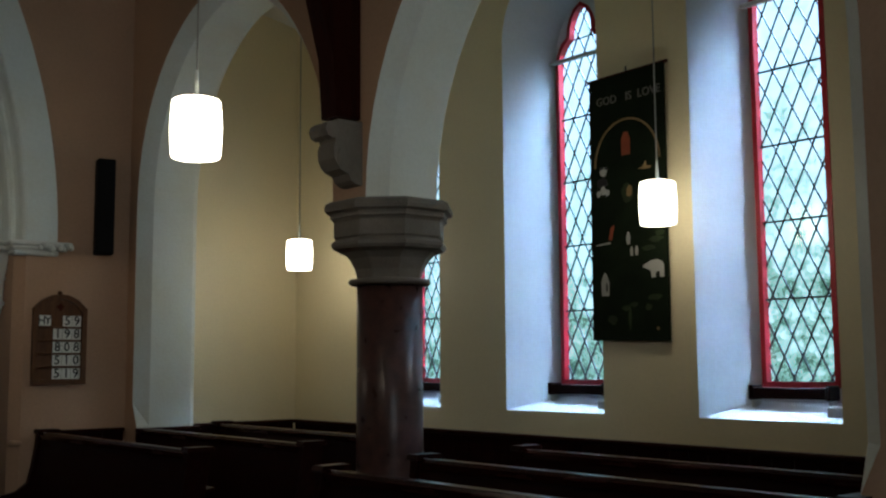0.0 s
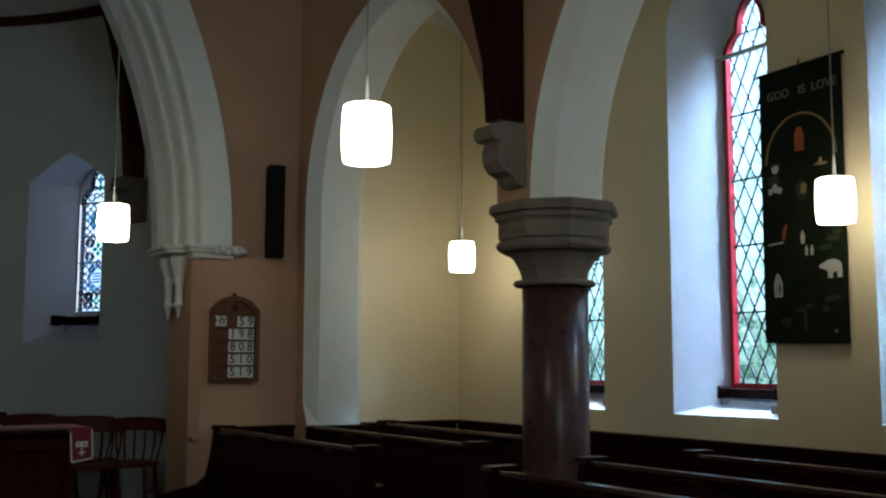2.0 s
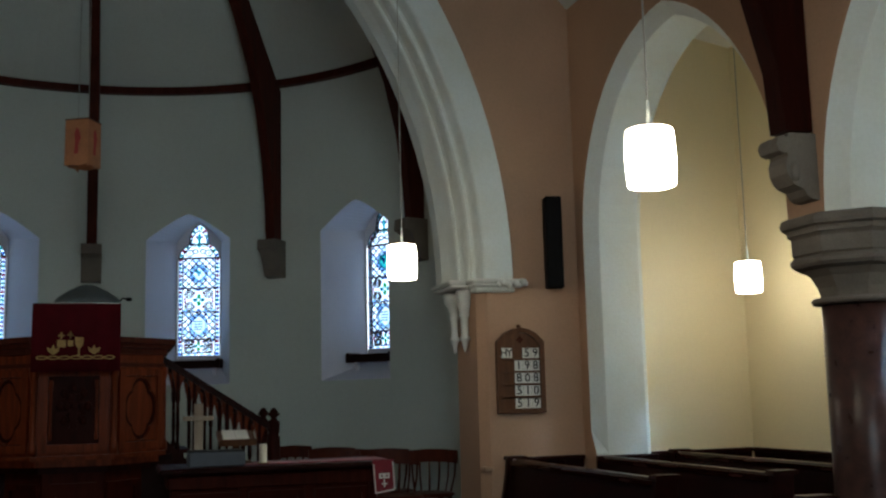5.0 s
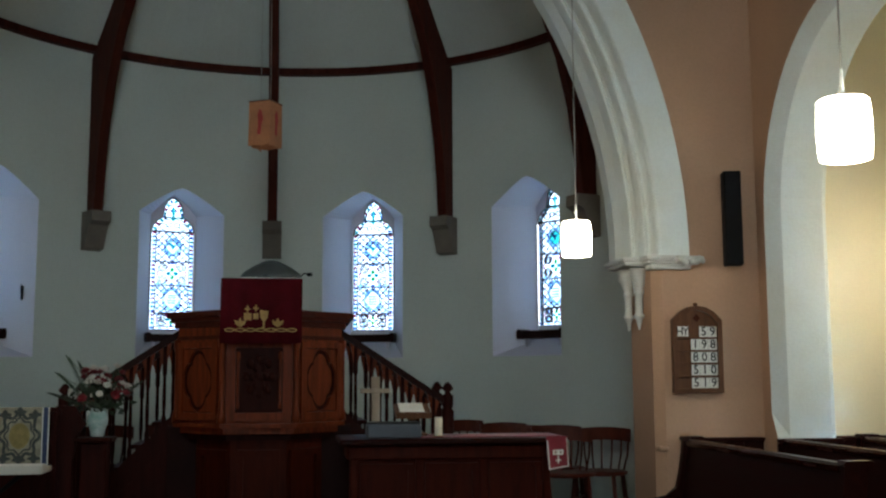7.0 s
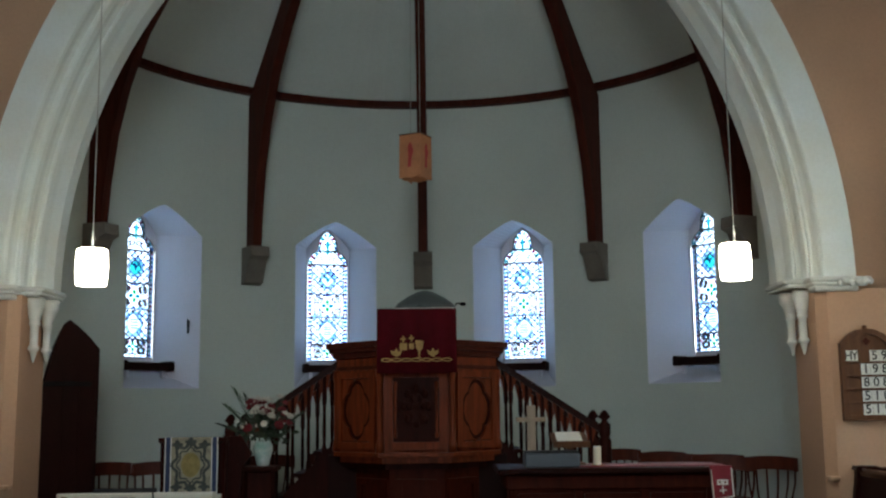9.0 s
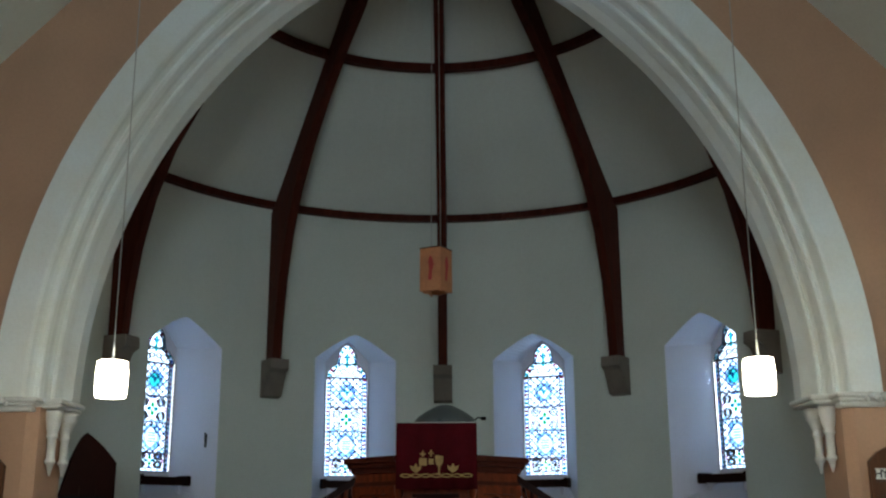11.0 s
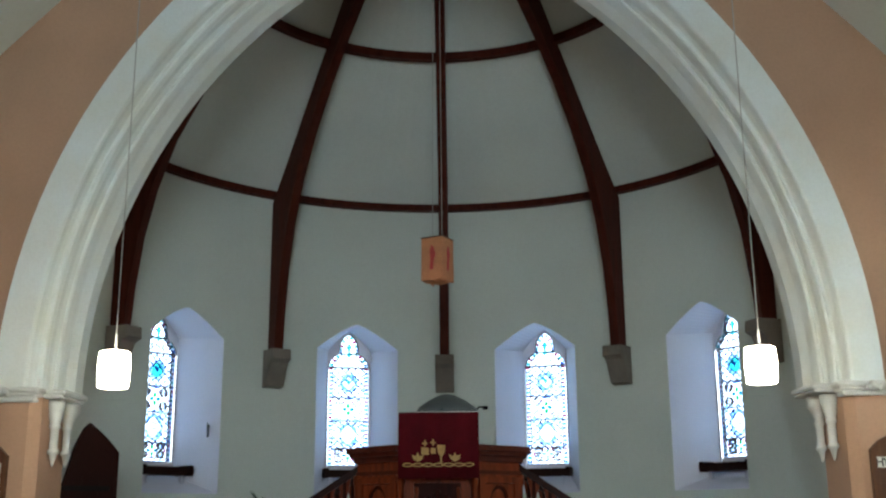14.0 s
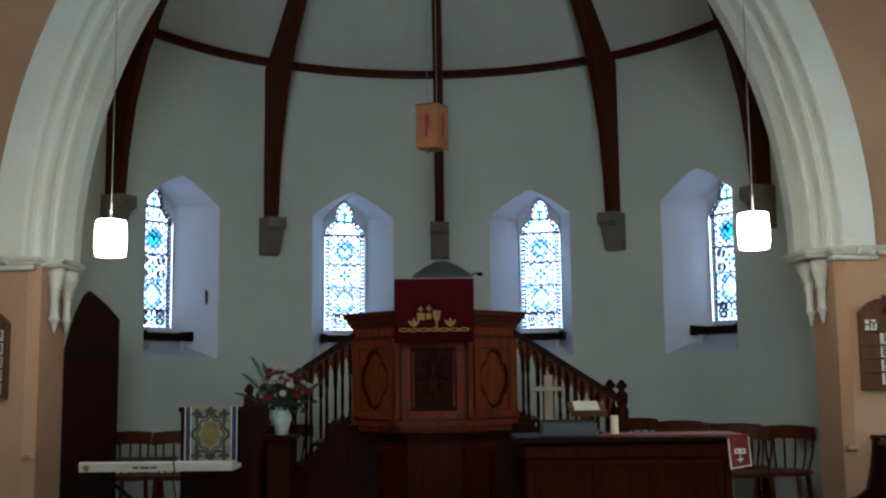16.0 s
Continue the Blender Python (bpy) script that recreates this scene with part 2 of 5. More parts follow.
def box(bm, x0, x1, y0, y1, z0, z1, bevel=0.0, m=None):
    """An axis-aligned block with eased edges, added to bm."""
    r = bmesh.ops.create_cube(bm, size=1.0, matrix=Matrix.Translation(((x0 + x1) / 2, (y0 + y1) / 2, (z0 + z1) / 2)) @ Matrix.Diagonal((x1 - x0, y1 - y0, z1 - z0, 1)))
    vs = r["verts"]
    if bevel:
        es = list({e for v in vs for e in v.link_edges})
        q = bmesh.ops.bevel(bm, geom=es, offset=bevel, segments=1, affect="EDGES")
        vs = list({v for f in q["faces"] for v in f.verts} | {v for v in vs if v.is_valid})
    if m is not None:
        bmesh.ops.transform(bm, matrix=m, verts=vs)
    return vs


def block(x0, x1, y0, y1, z0, z1, bevel=0.006):
    bm = bmesh.new()
    box(bm, x0, x1, y0, y1, z0, z1, bevel)
    return bm


def lathe(profile, segments=24, m=None, bm=None):
    """A turned form: profile of (radius, z)."""
    bm = bm or bmesh.new()
    rings = []
    for r, z in profile:
        rings.append([bm.verts.new((r * math.cos(2 * math.pi * k / segments), r * math.sin(2 * math.pi * k / segments), z)) for k in range(segments)])
    for a, b in zip(rings, rings[1:]):
        for k in range(segments):
            bm.faces.new((a[k], a[(k + 1) % segments], b[(k + 1) % segments], b[k]))
    bm.faces.new(rings[0][::-1])
    bm.faces.new(rings[-1])
    if m is not None:
        bmesh.ops.transform(bm, matrix=m, verts=[v for ring in rings for v in ring])
    return bm


def prism(points, a, b, place, bm=None):
    """A flat outline drawn out from depth a to depth b; place(u, v, d) gives its point in space."""
    bm = bm or bmesh.new()
    front = [bm.verts.new(place(u, v, a)) for u, v in points]
    back = [bm.verts.new(place(u, v, b)) for u, v in points]
    n = len(points)
    for vs in (front, back):
        es = [bm.edges.get((vs[k], vs[(k + 1) % n])) or bm.edges.new((vs[k], vs[(k + 1) % n])) for k in range(n)]
        bmesh.ops.triangle_fill(bm, use_beauty=True, edges=es)
    for k in range(n):
        bm.faces.new((front[k], front[(k + 1) % n], back[(k + 1) % n], back[k]))
    return bm


def tube(points, r, segments=8, bm=None):
    """A round bar through the points."""
    bm = bm or bmesh.new()
    pts = [Vector(p) for p in points]
    rings = []
    for k, p in enumerate(pts):
        d = (pts[min(k + 1, len(pts) - 1)] - pts[max(k - 1, 0)]).normalized()
        s = d.orthogonal().normalized() if abs(d.z) > 0.99 else d.cross(Vector((0, 0, 1))).normalized()
        u = d.cross(s)
        rings.append([bm.verts.new(p + r * (math.cos(2 * math.pi * j / segments) * s + math.sin(2 * math.pi * j / segments) * u)) for j in range(segments)])
    for a, b in zip(rings, rings[1:]):
        for j in range(segments):
            bm.faces.new((a[j], a[(j + 1) % segments], b[(j + 1) % segments], b[j]))
    bm.faces.new(rings[0][::-1])
    bm.faces.new(rings[-1])
    return bm


def lancet(half, bottom, spring, rise, centre=0.0, steps=8):
    """The outline of a pointed opening, anticlockwise from the bottom left."""
    pts = [(centre - half, bottom), (centre + half, bottom), (centre + half, spring)]
    c = (rise * rise - half * half) / (2 * half)
    r = half + c
    top = math.atan2(rise, c)
    arc = [(r * math.cos(top * k / steps) - c, spring + r * math.sin(top * k / steps)) for k in range(1, steps + 1)]
    pts += [(centre + x, z) for x, z in arc]
    pts += [(centre - x, z) for x, z in arc[-2::-1]]
    pts.append((centre - half, spring))
    return pts


def clip_convex(poly, outline):
    """The part of a polygon inside a convex anticlockwise outline."""
    out = poly
    for k in range(len(outline)):
        (ax, ay), (bx, by) = outline[k], outline[(k + 1) % len(outline)]
        side = lambda p: (bx - ax) * (p[1] - ay) - (by - ay) * (p[0] - ax)
        src, out = out, []
        for i in range(len(src)):
            p, q = src[i], src[(i + 1) % len(src)]
            sp, sq = side(p), side(q)
            if sp >= 0:
                out.append(p)
            if sp * sq < 0:
                f = sp / (sp - sq)
                out.append((p[0] + f * (q[0] - p[0]), p[1] + f * (q[1] - p[1])))
        if len(out) < 3:
            return []
    return out


def area(poly):
    return 0.5 * sum(poly[k][0] * poly[(k + 1) % len(poly)][1] - poly[(k + 1) % len(poly)][0] * poly[k][1] for k in range(len(poly)))


def holed(loops, place, depth, bm, mat=0):
    """A flat sheet with holes, from closed outlines at one depth."""
    es, rings = [], []
    for loop in loops:
        vs = [bm.verts.new(place(u, v, depth)) for u, v in loop]
        es += [bm.edges.new((vs[k], vs[(k + 1) % len(vs)])) for k in range(len(vs))]
        rings.append(vs)
    for f in bmesh.ops.triangle_fill(bm, use_beauty=True, edges=es)["geom"]:
        if isinstance(f, bmesh.types.BMFace):
            f.material_index = mat
    return rings


def bridge(a, b, bm, mat=0):
    for k in range(len(a)):
        f = bm.faces.new((a[k], a[(k + 1) % len(a)], b[(k + 1) % len(b)], b[k]))
        f.material_index = mat


def lettering(name, text, size, m, material, parent, depth=0.002, align="CENTER"):
    cu = bpy.data.curves.new(name, "FONT")
    cu.offset = size * 0.012
    cu.body, cu.size, cu.extrude, cu.align_x, cu.align_y, cu.resolution_u = text, size, depth, align, "CENTER", 3
    tmp = bpy.data.objects.new(name, cu)
    scene.collection.objects.link(tmp)
    me = bpy.data.meshes.new_from_object(tmp.evaluated_get(bpy.context.evaluated_depsgraph_get()))
    bpy.data.objects.remove(tmp)
    me.materials.clear()
    me.materials.append(material)
    ob = new(name, me)
    ob.parent = parent
    ob.matrix_basis = m
    return ob

# ---- structure ----
SLOPE, EAVE, RIDGE = 1.057, 4.87, 9.15
XY = lambda u, v, d: (u, v, d)        # plan outline, depth up
XZ = lambda u, v, d: (u, d, v)        # outline facing south-north, depth along y
YZ = lambda u, v, d: (d, u, v)        # outline facing east-west, depth along x


def two_centred(c, r, spring, steps=20):
    """A pointed arch about u = 0, from its left foot over the apex to its right foot."""
    top = math.acos(c / r)
    left = [(c - r * math.cos(top * k / steps), spring + r * math.sin(top * k / steps)) for k in range(steps + 1)]
    return left + [(-x, z) for x, z in left[-2::-1]]


tagged(finish("floor", block(-4.7, 6.4, -4.7, 13.2, -0.12, 0, 0), M_FLOOR), "worn dark red carpet floor of the church", "floor", kind="structure")
bm = prism([(-3.0, 7.1), (3.0, 7.1), (3.0, 8.9)] + [(3.42 * math.sin(a), 9.1 + 3.42 * math.cos(a)) for a in np.linspace(math.pi / 2, -math.pi / 2, 25)] + [(-3.0, 8.9)], 0.0, 0.2, XY)
tagged(finish("floor_dais", bm, M_FLOOR), "low carpeted platform under the pulpit and table", "floor", kind="structure")

# east wall with the chancel arch through it
bm = bmesh.new()
arch_hole = two_centred(1.6, 4.90, 2.45)
gable = [(4.05, 0), (4.05, EAVE + 0.25), (0, RIDGE + 0.25), (-4.05, EAVE + 0.25), (-4.05, 0)]
front = [(-3.16, 0), (-3.16, 2.4)] + arch_hole + [(3.22, 2.4), (3.22, 0)] + gable
rear = [(-3.085, 0), (-3.085, 2.4)] + arch_hole + [(3.15, 2.4), (3.15, 0)] + gable
a = holed([front], XZ, 8.2, bm)[0]
m1 = [bm.verts.new(XZ(u, v, 8.275)) for u, v in rear]
bridge(a, m1, bm)
b = holed([rear], XZ, 8.8, bm)[0]
bridge(m1, b, bm)
tagged(finish("wall_east", bm, M_ORANGE), "peach painted east wall pierced by the chancel arch", "wall", kind="structure")

# moulded ring of the chancel arch: inset from the outer curve, and depth
PROFILE = ((0.0, 8.19), (0.0, 8.172), (0.235, 8.172), (0.25, 8.178), (0.262, 8.20), (0.268, 8.26), (0.285, 8.30), (0.305, 8.305), (0.318, 8.29), (0.336, 8.30), (0.35, 8.345), (0.352, 8.41), (0.37, 8.45), (0.388, 8.44), (0.402, 8.45), (0.415, 8.50), (0.425, 8.56), (0.45, 8.62), (0.47, 8.66), (0.475, 8.82), (0.2, 8.82))
bm = bmesh.new()
rings = []
for inset, y in PROFILE:
    rings.append([bm.verts.new((x, y, z)) for x, z in two_centred(1.6, 5.05 - inset, 2.45, 32)])
for p, q in zip(rings, rings[1:]):
    for k in range(len(p) - 1):
        bm.faces.new((p[k], p[k + 1], q[k + 1], q[k]))
tagged(finish("chancel_arch", bm, M_WHITE), "white moulded pointed chancel arch", "arch", kind="structure")


def chancel_capital(s):
    t = thing("arch_capital", "white painted stone capital with corbelled colonnettes", "capital", "chancel arch capitals")
    x = lambda a, b: (s * a, s * b) if s > 0 else (s * b, s * a)
    foot = 3.15 if s > 0 else 3.085
    for name, z0, z1, a, b, y0, y1 in (("abacus", 2.425, 2.465, 3.07, 3.56, 8.125, 8.30), ("moulding", 2.395, 2.425, 3.09, 3.53, 8.14, 8.30), ("necking", 2.355, 2.395, 3.11, 3.46, 8.155, 8.30),
                                       ("inner_abacus", 2.425, 2.465, 2.925, 3.30, 8.302, 8.83), ("inner_moulding", 2.395, 2.425, 2.945, 3.30, 8.302, 8.82)):
        part(name, block(*x(a, b), y0, y1, z0, z1, 0.012), M_STONEW, t)
    # corbelled colonnettes on the jamb
    for cx, cy, wide in ((foot - 0.045, 8.45, 0.060), (foot - 0.055, 8.70, 0.078)):
        prof = [(0.0048, 1.875), (0.0144, 1.905), (0.0288, 1.965), (0.0416, 1.975), (0.0456, 1.99), (0.04, 2.005), (0.032, 2.015), (0.0336, 2.165), (0.044, 2.175), (0.0464, 2.19), (0.04, 2.20), (0.044, 2.225), (0.056, 2.265), (wide, 2.305), (wide + 0.012, 2.325), (wide + 0.006, 2.345), (wide + 0.014, 2.36), (wide + 0.008, 2.396)]
        part("colonnette", lathe(prof, 18, Matrix.Translation((s * cx, cy, 0))), M_STONEW, t, smooth=True)
    for k in range(9):
        bm = bmesh.new()
        bmesh.ops.create_icosphere(bm, subdivisions=1, radius=0.024 + 0.008 * (k % 2), matrix=Matrix.Translation((s * (3.30 + 0.03 * k), 8.118, 2.41 + 0.012 * ((k * 2) % 3))) @ Matrix.Diagonal((1, 0.6, 1.1, 1)))
        part("leaf", bm, M_STONEW, t, smooth=True)
    # plain stop at the foot of the chamfered jamb
    part("jamb_stop", block(*x(foot + 0.005, foot + 0.085), 8.185, 8.27, 0.9, 0.94, 0.008), M_ORANGE, t)


chancel_capital(1)
chancel_capital(-1)

# nave arcade on the south side: two bays, column between
WEST_JAMB, COL_Y, EAST_JAMB, FACE = 1.80, 4.98, 8.06, 4.05


def bay(y_col, y_jamb, inset=0.0):
    """The arch from the column's springing over the apex down to the jamb's foot."""
    s = 1 if y_jamb > y_col else -1
    spring = y_col + s * ((0.24 if s > 0 else 0.095) + inset)
    apex_y, apex_z = y_col + s * 1.56, 4.33 - inset
    jamb = y_jamb - s * inset
    half, rise = abs(apex_y - spring), apex_z - 2.46
    c = (rise * rise - half * half) / (2 * half)
    r, top = half + c, math.atan2(rise, c)
    pts = [(apex_y - s * (r * math.cos(top * k / 14) - c), 2.46 + r * math.sin(top * k / 14)) for k in range(15)]
    w, h = abs(jamb - apex_y), apex_z - 2.75
    pts += [(apex_y + s * w * math.sin(q) ** 0.96, 2.75 + h * math.cos(q) ** 0.96) for q in np.linspace(0.1, math.pi / 2, 15)]
    pts = [(float(u), float(v)) for u, v in pts]
    stop = jamb - s * 0.085 if inset == 0 else jamb
    return pts + [(jamb, 1.20), (stop, 1.02), (stop, 0.0)]


def arcade(inset):
    east, west = bay(COL_Y, EAST_JAMB, inset), bay(COL_Y, WEST_JAMB, inset)
    return west[::-1] + east + [(8.2, 0), (8.2, 5.0), (-4.2, 5.0), (-4.2, 0)]


bm = bmesh.new()
a = holed([arcade(0.0)], YZ, FACE, bm, 0)[0]
m1 = [bm.verts.new(YZ(u, v, FACE + 0.1)) for u, v in arcade(0.1)]
bridge(a, m1, bm, 1)
m2 = [bm.verts.new(YZ(u, v, FACE + 0.455)) for u, v in arcade(0.1)]
bridge(m1, m2, bm, 1)
b = holed([arcade(0.03)], YZ, FACE + 0.52, bm, 2)[0]
bridge(m2, b, bm, 1)
tagged(finish("wall_arcade", bm, (M_ORANGE, M_WHITE, M_CREAM)), "peach arcade wall with white chamfered pointed arches", "wall", kind="structure")
tagged(finish("wall_north", block(-4.6, -4.05, -4.2, 8.2, 0, 5.1, 0), M_ORANGE), "plain peach nave wall", "wall", kind="structure")

# west wall, out of view, with a tall window added to light the nave
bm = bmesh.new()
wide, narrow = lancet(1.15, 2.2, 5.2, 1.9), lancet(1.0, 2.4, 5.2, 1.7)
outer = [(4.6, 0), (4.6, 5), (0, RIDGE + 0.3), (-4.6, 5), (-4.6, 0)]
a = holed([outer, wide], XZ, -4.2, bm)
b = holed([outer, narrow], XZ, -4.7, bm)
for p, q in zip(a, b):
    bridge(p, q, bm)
tagged(finish("wall_west", bm, M_ORANGE), "unseen plain peach west wall with an added window opening", "wall", kind="structure")
tagged(finish("backdrop_west", block(-2.2, 2.2, -5.6, -5.5, 1.5, 8, 0), M_WESTFILL), "added glowing panel outside the unseen west window", "sky", kind="structure")

# sloping nave ceiling
for name, s in (("ceiling_south", 1), ("ceiling_north", -1)):
    bm = prism([(s * 4.6, EAVE - 0.55 * SLOPE), (0, RIDGE), (0, RIDGE + 0.15), (s * 4.6, EAVE - 0.55 * SLOPE + 0.15)], -4.6, 8.25, XZ)
    tagged(finish(name, bm, M_CEIL), "off-white plastered slope of the nave ceiling", "ceiling", kind="structure")

# aisle
WALL_X, GLASS_X = 5.70, 6.10
WINDOWS = (6.64, 4.985, 3.325)
bm = bmesh.new()
rect = [(-4.2, 0), (8.8, 0), (8.8, 5), (-4.2, 5)]
inner = [lancet(0.46, 1.165, 3.86, 0.55, y) for y in WINDOWS]
deep = [lancet(0.24, 1.27, 3.72, 0.42, y) for y in WINDOWS]
a = holed([rect] + inner, YZ, WALL_X, bm, 0)
b = holed([rect] + deep, YZ, GLASS_X + 0.02, bm, 0)
for k, (p, q) in enumerate(zip(a, b)):
    bridge(p, q, bm, 1 if k else 0)
tagged(finish("wall_aisle", bm, (M_CREAM, M_SPLAY)), "cream aisle wall with white splayed window reveals", "wall", kind="structure")
tagged(finish("wall_aisle_east", block(4.3, 5.75, 8.25, 8.8, 0, 5, 0), M_CREAM), "plain cream end wall of the aisle", "wall", kind="structure")
tagged(finish("wall_aisle_west", block(4.3, 5.75, -4.6, -4.2, 0, 5, 0), M_CREAM), "plain cream wall closing the aisle", "wall", kind="structure")
tagged(finish("ceiling_aisle", prism([(4.3, 4.92), (6.3, 4.55), (6.3, 4.7), (4.3, 5.05)], -4.6, 8.8, XZ), M_BOUNCE), "unseen aisle ceiling, kept white to bounce light", "ceiling", kind="structure")
tagged(finish("ground", block(-60, 60, -60, 60, -0.3, -0.14, 0), M_LEAF), "grass of the churchyard round the building", "ground", kind="structure")
tagged(finish("backdrop_yard", block(9.4, 9.5, -3.5, 11.6, -0.12, 15.0, 0), M_YARD), "glowing churchyard trees outside windows, unseen top brightened to light aisle", "trees", kind="structure")

# apse: a half-round wall with four splayed windows, and a cone of plaster above
AY, AR, ATOP, APEX = 9.1, 3.45, 5.05, 9.0
APSE_WINDOWS = (-52.6, -17.2, 18.2, 53.5)


def on_apse(s, z, r):
    return (r * math.sin(s), AY + r * math.cos(s), z)


def apse_skin(bm, r, half, sill, spring, rise, face_mat):
    """One curved skin with its window holes; gives the rim of each hole."""
    rims = []
    marks = []
    for w in APSE_WINDOWS:
        marks += [radians(w) + q * half / 10 for q in range(-10, 11)]
    fill = [x for x in np.linspace(-math.pi / 2, math.pi / 2, 73) if all(abs(x - radians(w)) > half + 0.004 for w in APSE_WINDOWS)]
    cols = sorted(marks + [float(x) for x in fill])

    def head(s, w):
        u = abs(s - radians(w)) * r
        return spring + rise * (1 - min(u / (half * r), 1.0) ** 1.3)

    def quad(s0, s1, z00, z01, z10, z11):
        vs = [bm.verts.new(on_apse(*p, r)) for p in ((s0, z00), (s1, z10), (s1, z11), (s0, z01))]
        bm.faces.new(vs).material_index = face_mat

    for s0, s1 in zip(cols, cols[1:]):
        mid = (s0 + s1) / 2
        w = next((w for w in APSE_WINDOWS if abs(mid - radians(w)) < half), None)
        if w is None:
            quad(s0, s1, 0, ATOP + 0.06, 0, ATOP + 0.06)
        else:
            quad(s0, s1, 0, sill, 0, sill)
            quad(s0, s1, head(s0, w), ATOP + 0.06, head(s1, w), ATOP + 0.06)
    for w in APSE_WINDOWS:
        ss = [radians(w) + q * half / 10 for q in range(-10, 11)]
        rims.append([on_apse(s, sill, r) for s in ss] + [on_apse(s, head(s, w), r) for s in reversed(ss)])
    return rims


bm = bmesh.new()
r1 = apse_skin(bm, AR, radians(8.1), 1.715, 3.38, 0.30, 0)
r2 = apse_skin(bm, AR + 0.5, radians(3.8), 1.92, 3.42, 0.25, 0)
for p, q in zip(r1, r2):
    vp, vq = [bm.verts.new(v) for v in p], [bm.verts.new(v) for v in q]
    bridge(vp, vq, bm, 1)
for s in (-1, 1):
    box(bm, min(s * AR, s * (AR + 0.5)), max(s * AR, s * (AR + 0.5)), 8.8, AY, 0, ATOP + 0.06)
bmesh.ops.remove_doubles(bm, verts=bm.verts, dist=0.0005)
# the lilac stands for daylight falling on white reveals
M_REVEAL = surface("skylight lilac reveal paint", (0.66, 0.67, 0.77), 0.6, 0.04, 1.5, 45, 0.1)
tagged(finish("wall_apse", bm, (M_APSE, M_REVEAL)), "pale grey half-round apse wall with splayed windows", "wall", kind="structure")
bm = bmesh.new()
angles = np.linspace(-math.pi / 2, math.pi / 2, 49)
for a0, a1 in zip(angles, angles[1:]):
    for t0, t1 in ((0, 0.25), (0.25, 0.5), (0.5, 0.75), (0.75, 1)):
        q = [on_apse(a, ATOP + 0.05 + t * (APEX - ATOP), AR * (1 - t) + 0.01) for a, t in ((a0, t0), (a1, t0), (a1, t1), (a0, t1))]
        bm.faces.new([bm.verts.new(v) for v in q])
for s in (-1, 1):
    q = [(s * (AR + 0.01), AY, ATOP + 0.05), (s * (AR + 0.01), 8.75, ATOP + 0.05), (0, 8.75, APEX + 0.05), (0, AY, APEX + 0.05)]
    bm.faces.new([bm.verts.new(v) for v in q])
bmesh.ops.remove_doubles(bm, verts=bm.verts, dist=0.002)
ceiling_apse = finish("ceiling_apse", bm, M_CEIL)
thick = ceiling_apse.modifiers.new("thickness", "SOLIDIFY")
thick.thickness, thick.offset = 0.1, 1.0
tagged(ceiling_apse, "off-white plaster cone between the apse ribs", "ceiling", kind="structure")

# dark timber ribs of the apse roof, on stone corbels
RIBS = (-70, -34.4, 0.2, 36.0, 71)


def apse_rib(w):
    a = radians(w)
    t = thing("roof_rib", "dark timber rib curving up from a stone corbel", "rib", "apse ribs")
    place = lambda u, v, d: (u * math.sin(a) + d * math.cos(a), AY + u * math.cos(a) - d * math.sin(a), v)
    outer = [(AR - 0.005, 3.29), (AR - 0.005, ATOP)] + [(AR * (1 - k / 10) - 0.01, ATOP + (APEX - ATOP) * k / 10 - 0.01) for k in range(1, 10)]
    inner = [(0.55, 7.98), (1.3, 7.15), (1.42, 6.9), (1.80, 6.55), (2.2, 6.12), (2.55, 5.68), (2.85, 5.2), (3.05, 4.7), (3.18, 4.2), (3.25, 3.7), (3.28, 3.29)]
    part("rib", prism(outer + inner, -0.055, 0.055, place), M_DARK, t)
    shape = [(AR - 0.004, 2.88), (AR - 0.004, 3.30), (AR - 0.26, 3.30), (AR - 0.27, 3.19), (AR - 0.2, 3.15), (AR - 0.16, 3.06), (AR - 0.1, 2.9)]
    part("corbel", prism(shape, -0.11, 0.11, place), M_STONE, t, "grey stone corbel")


for w in RIBS:
    apse_rib(w)


def ring_beam(r, z, height):
    bm = bmesh.new()
    rings = []
    for a in np.linspace(-math.pi / 2, math.pi / 2, 61):
        rings.append([bm.verts.new(on_apse(a, z + dz, r + dr)) for dr, dz in ((0, 0), (0.09, 0), (0.09, height), (0, height))])
    for p, q in zip(rings, rings[1:]):
        for k in range(4):
            bm.faces.new((p[k], p[(k + 1) % 4], q[(k + 1) % 4], q[k]))
    tagged(finish("ring_beam", bm, M_DARK), "dark curved timber purlin round the apse roof", "beam", "apse ring beams", "structure")


ring_beam(AR - 0.10, ATOP + 0.045, 0.08)
ring_beam(2.05, 6.51, 0.09)

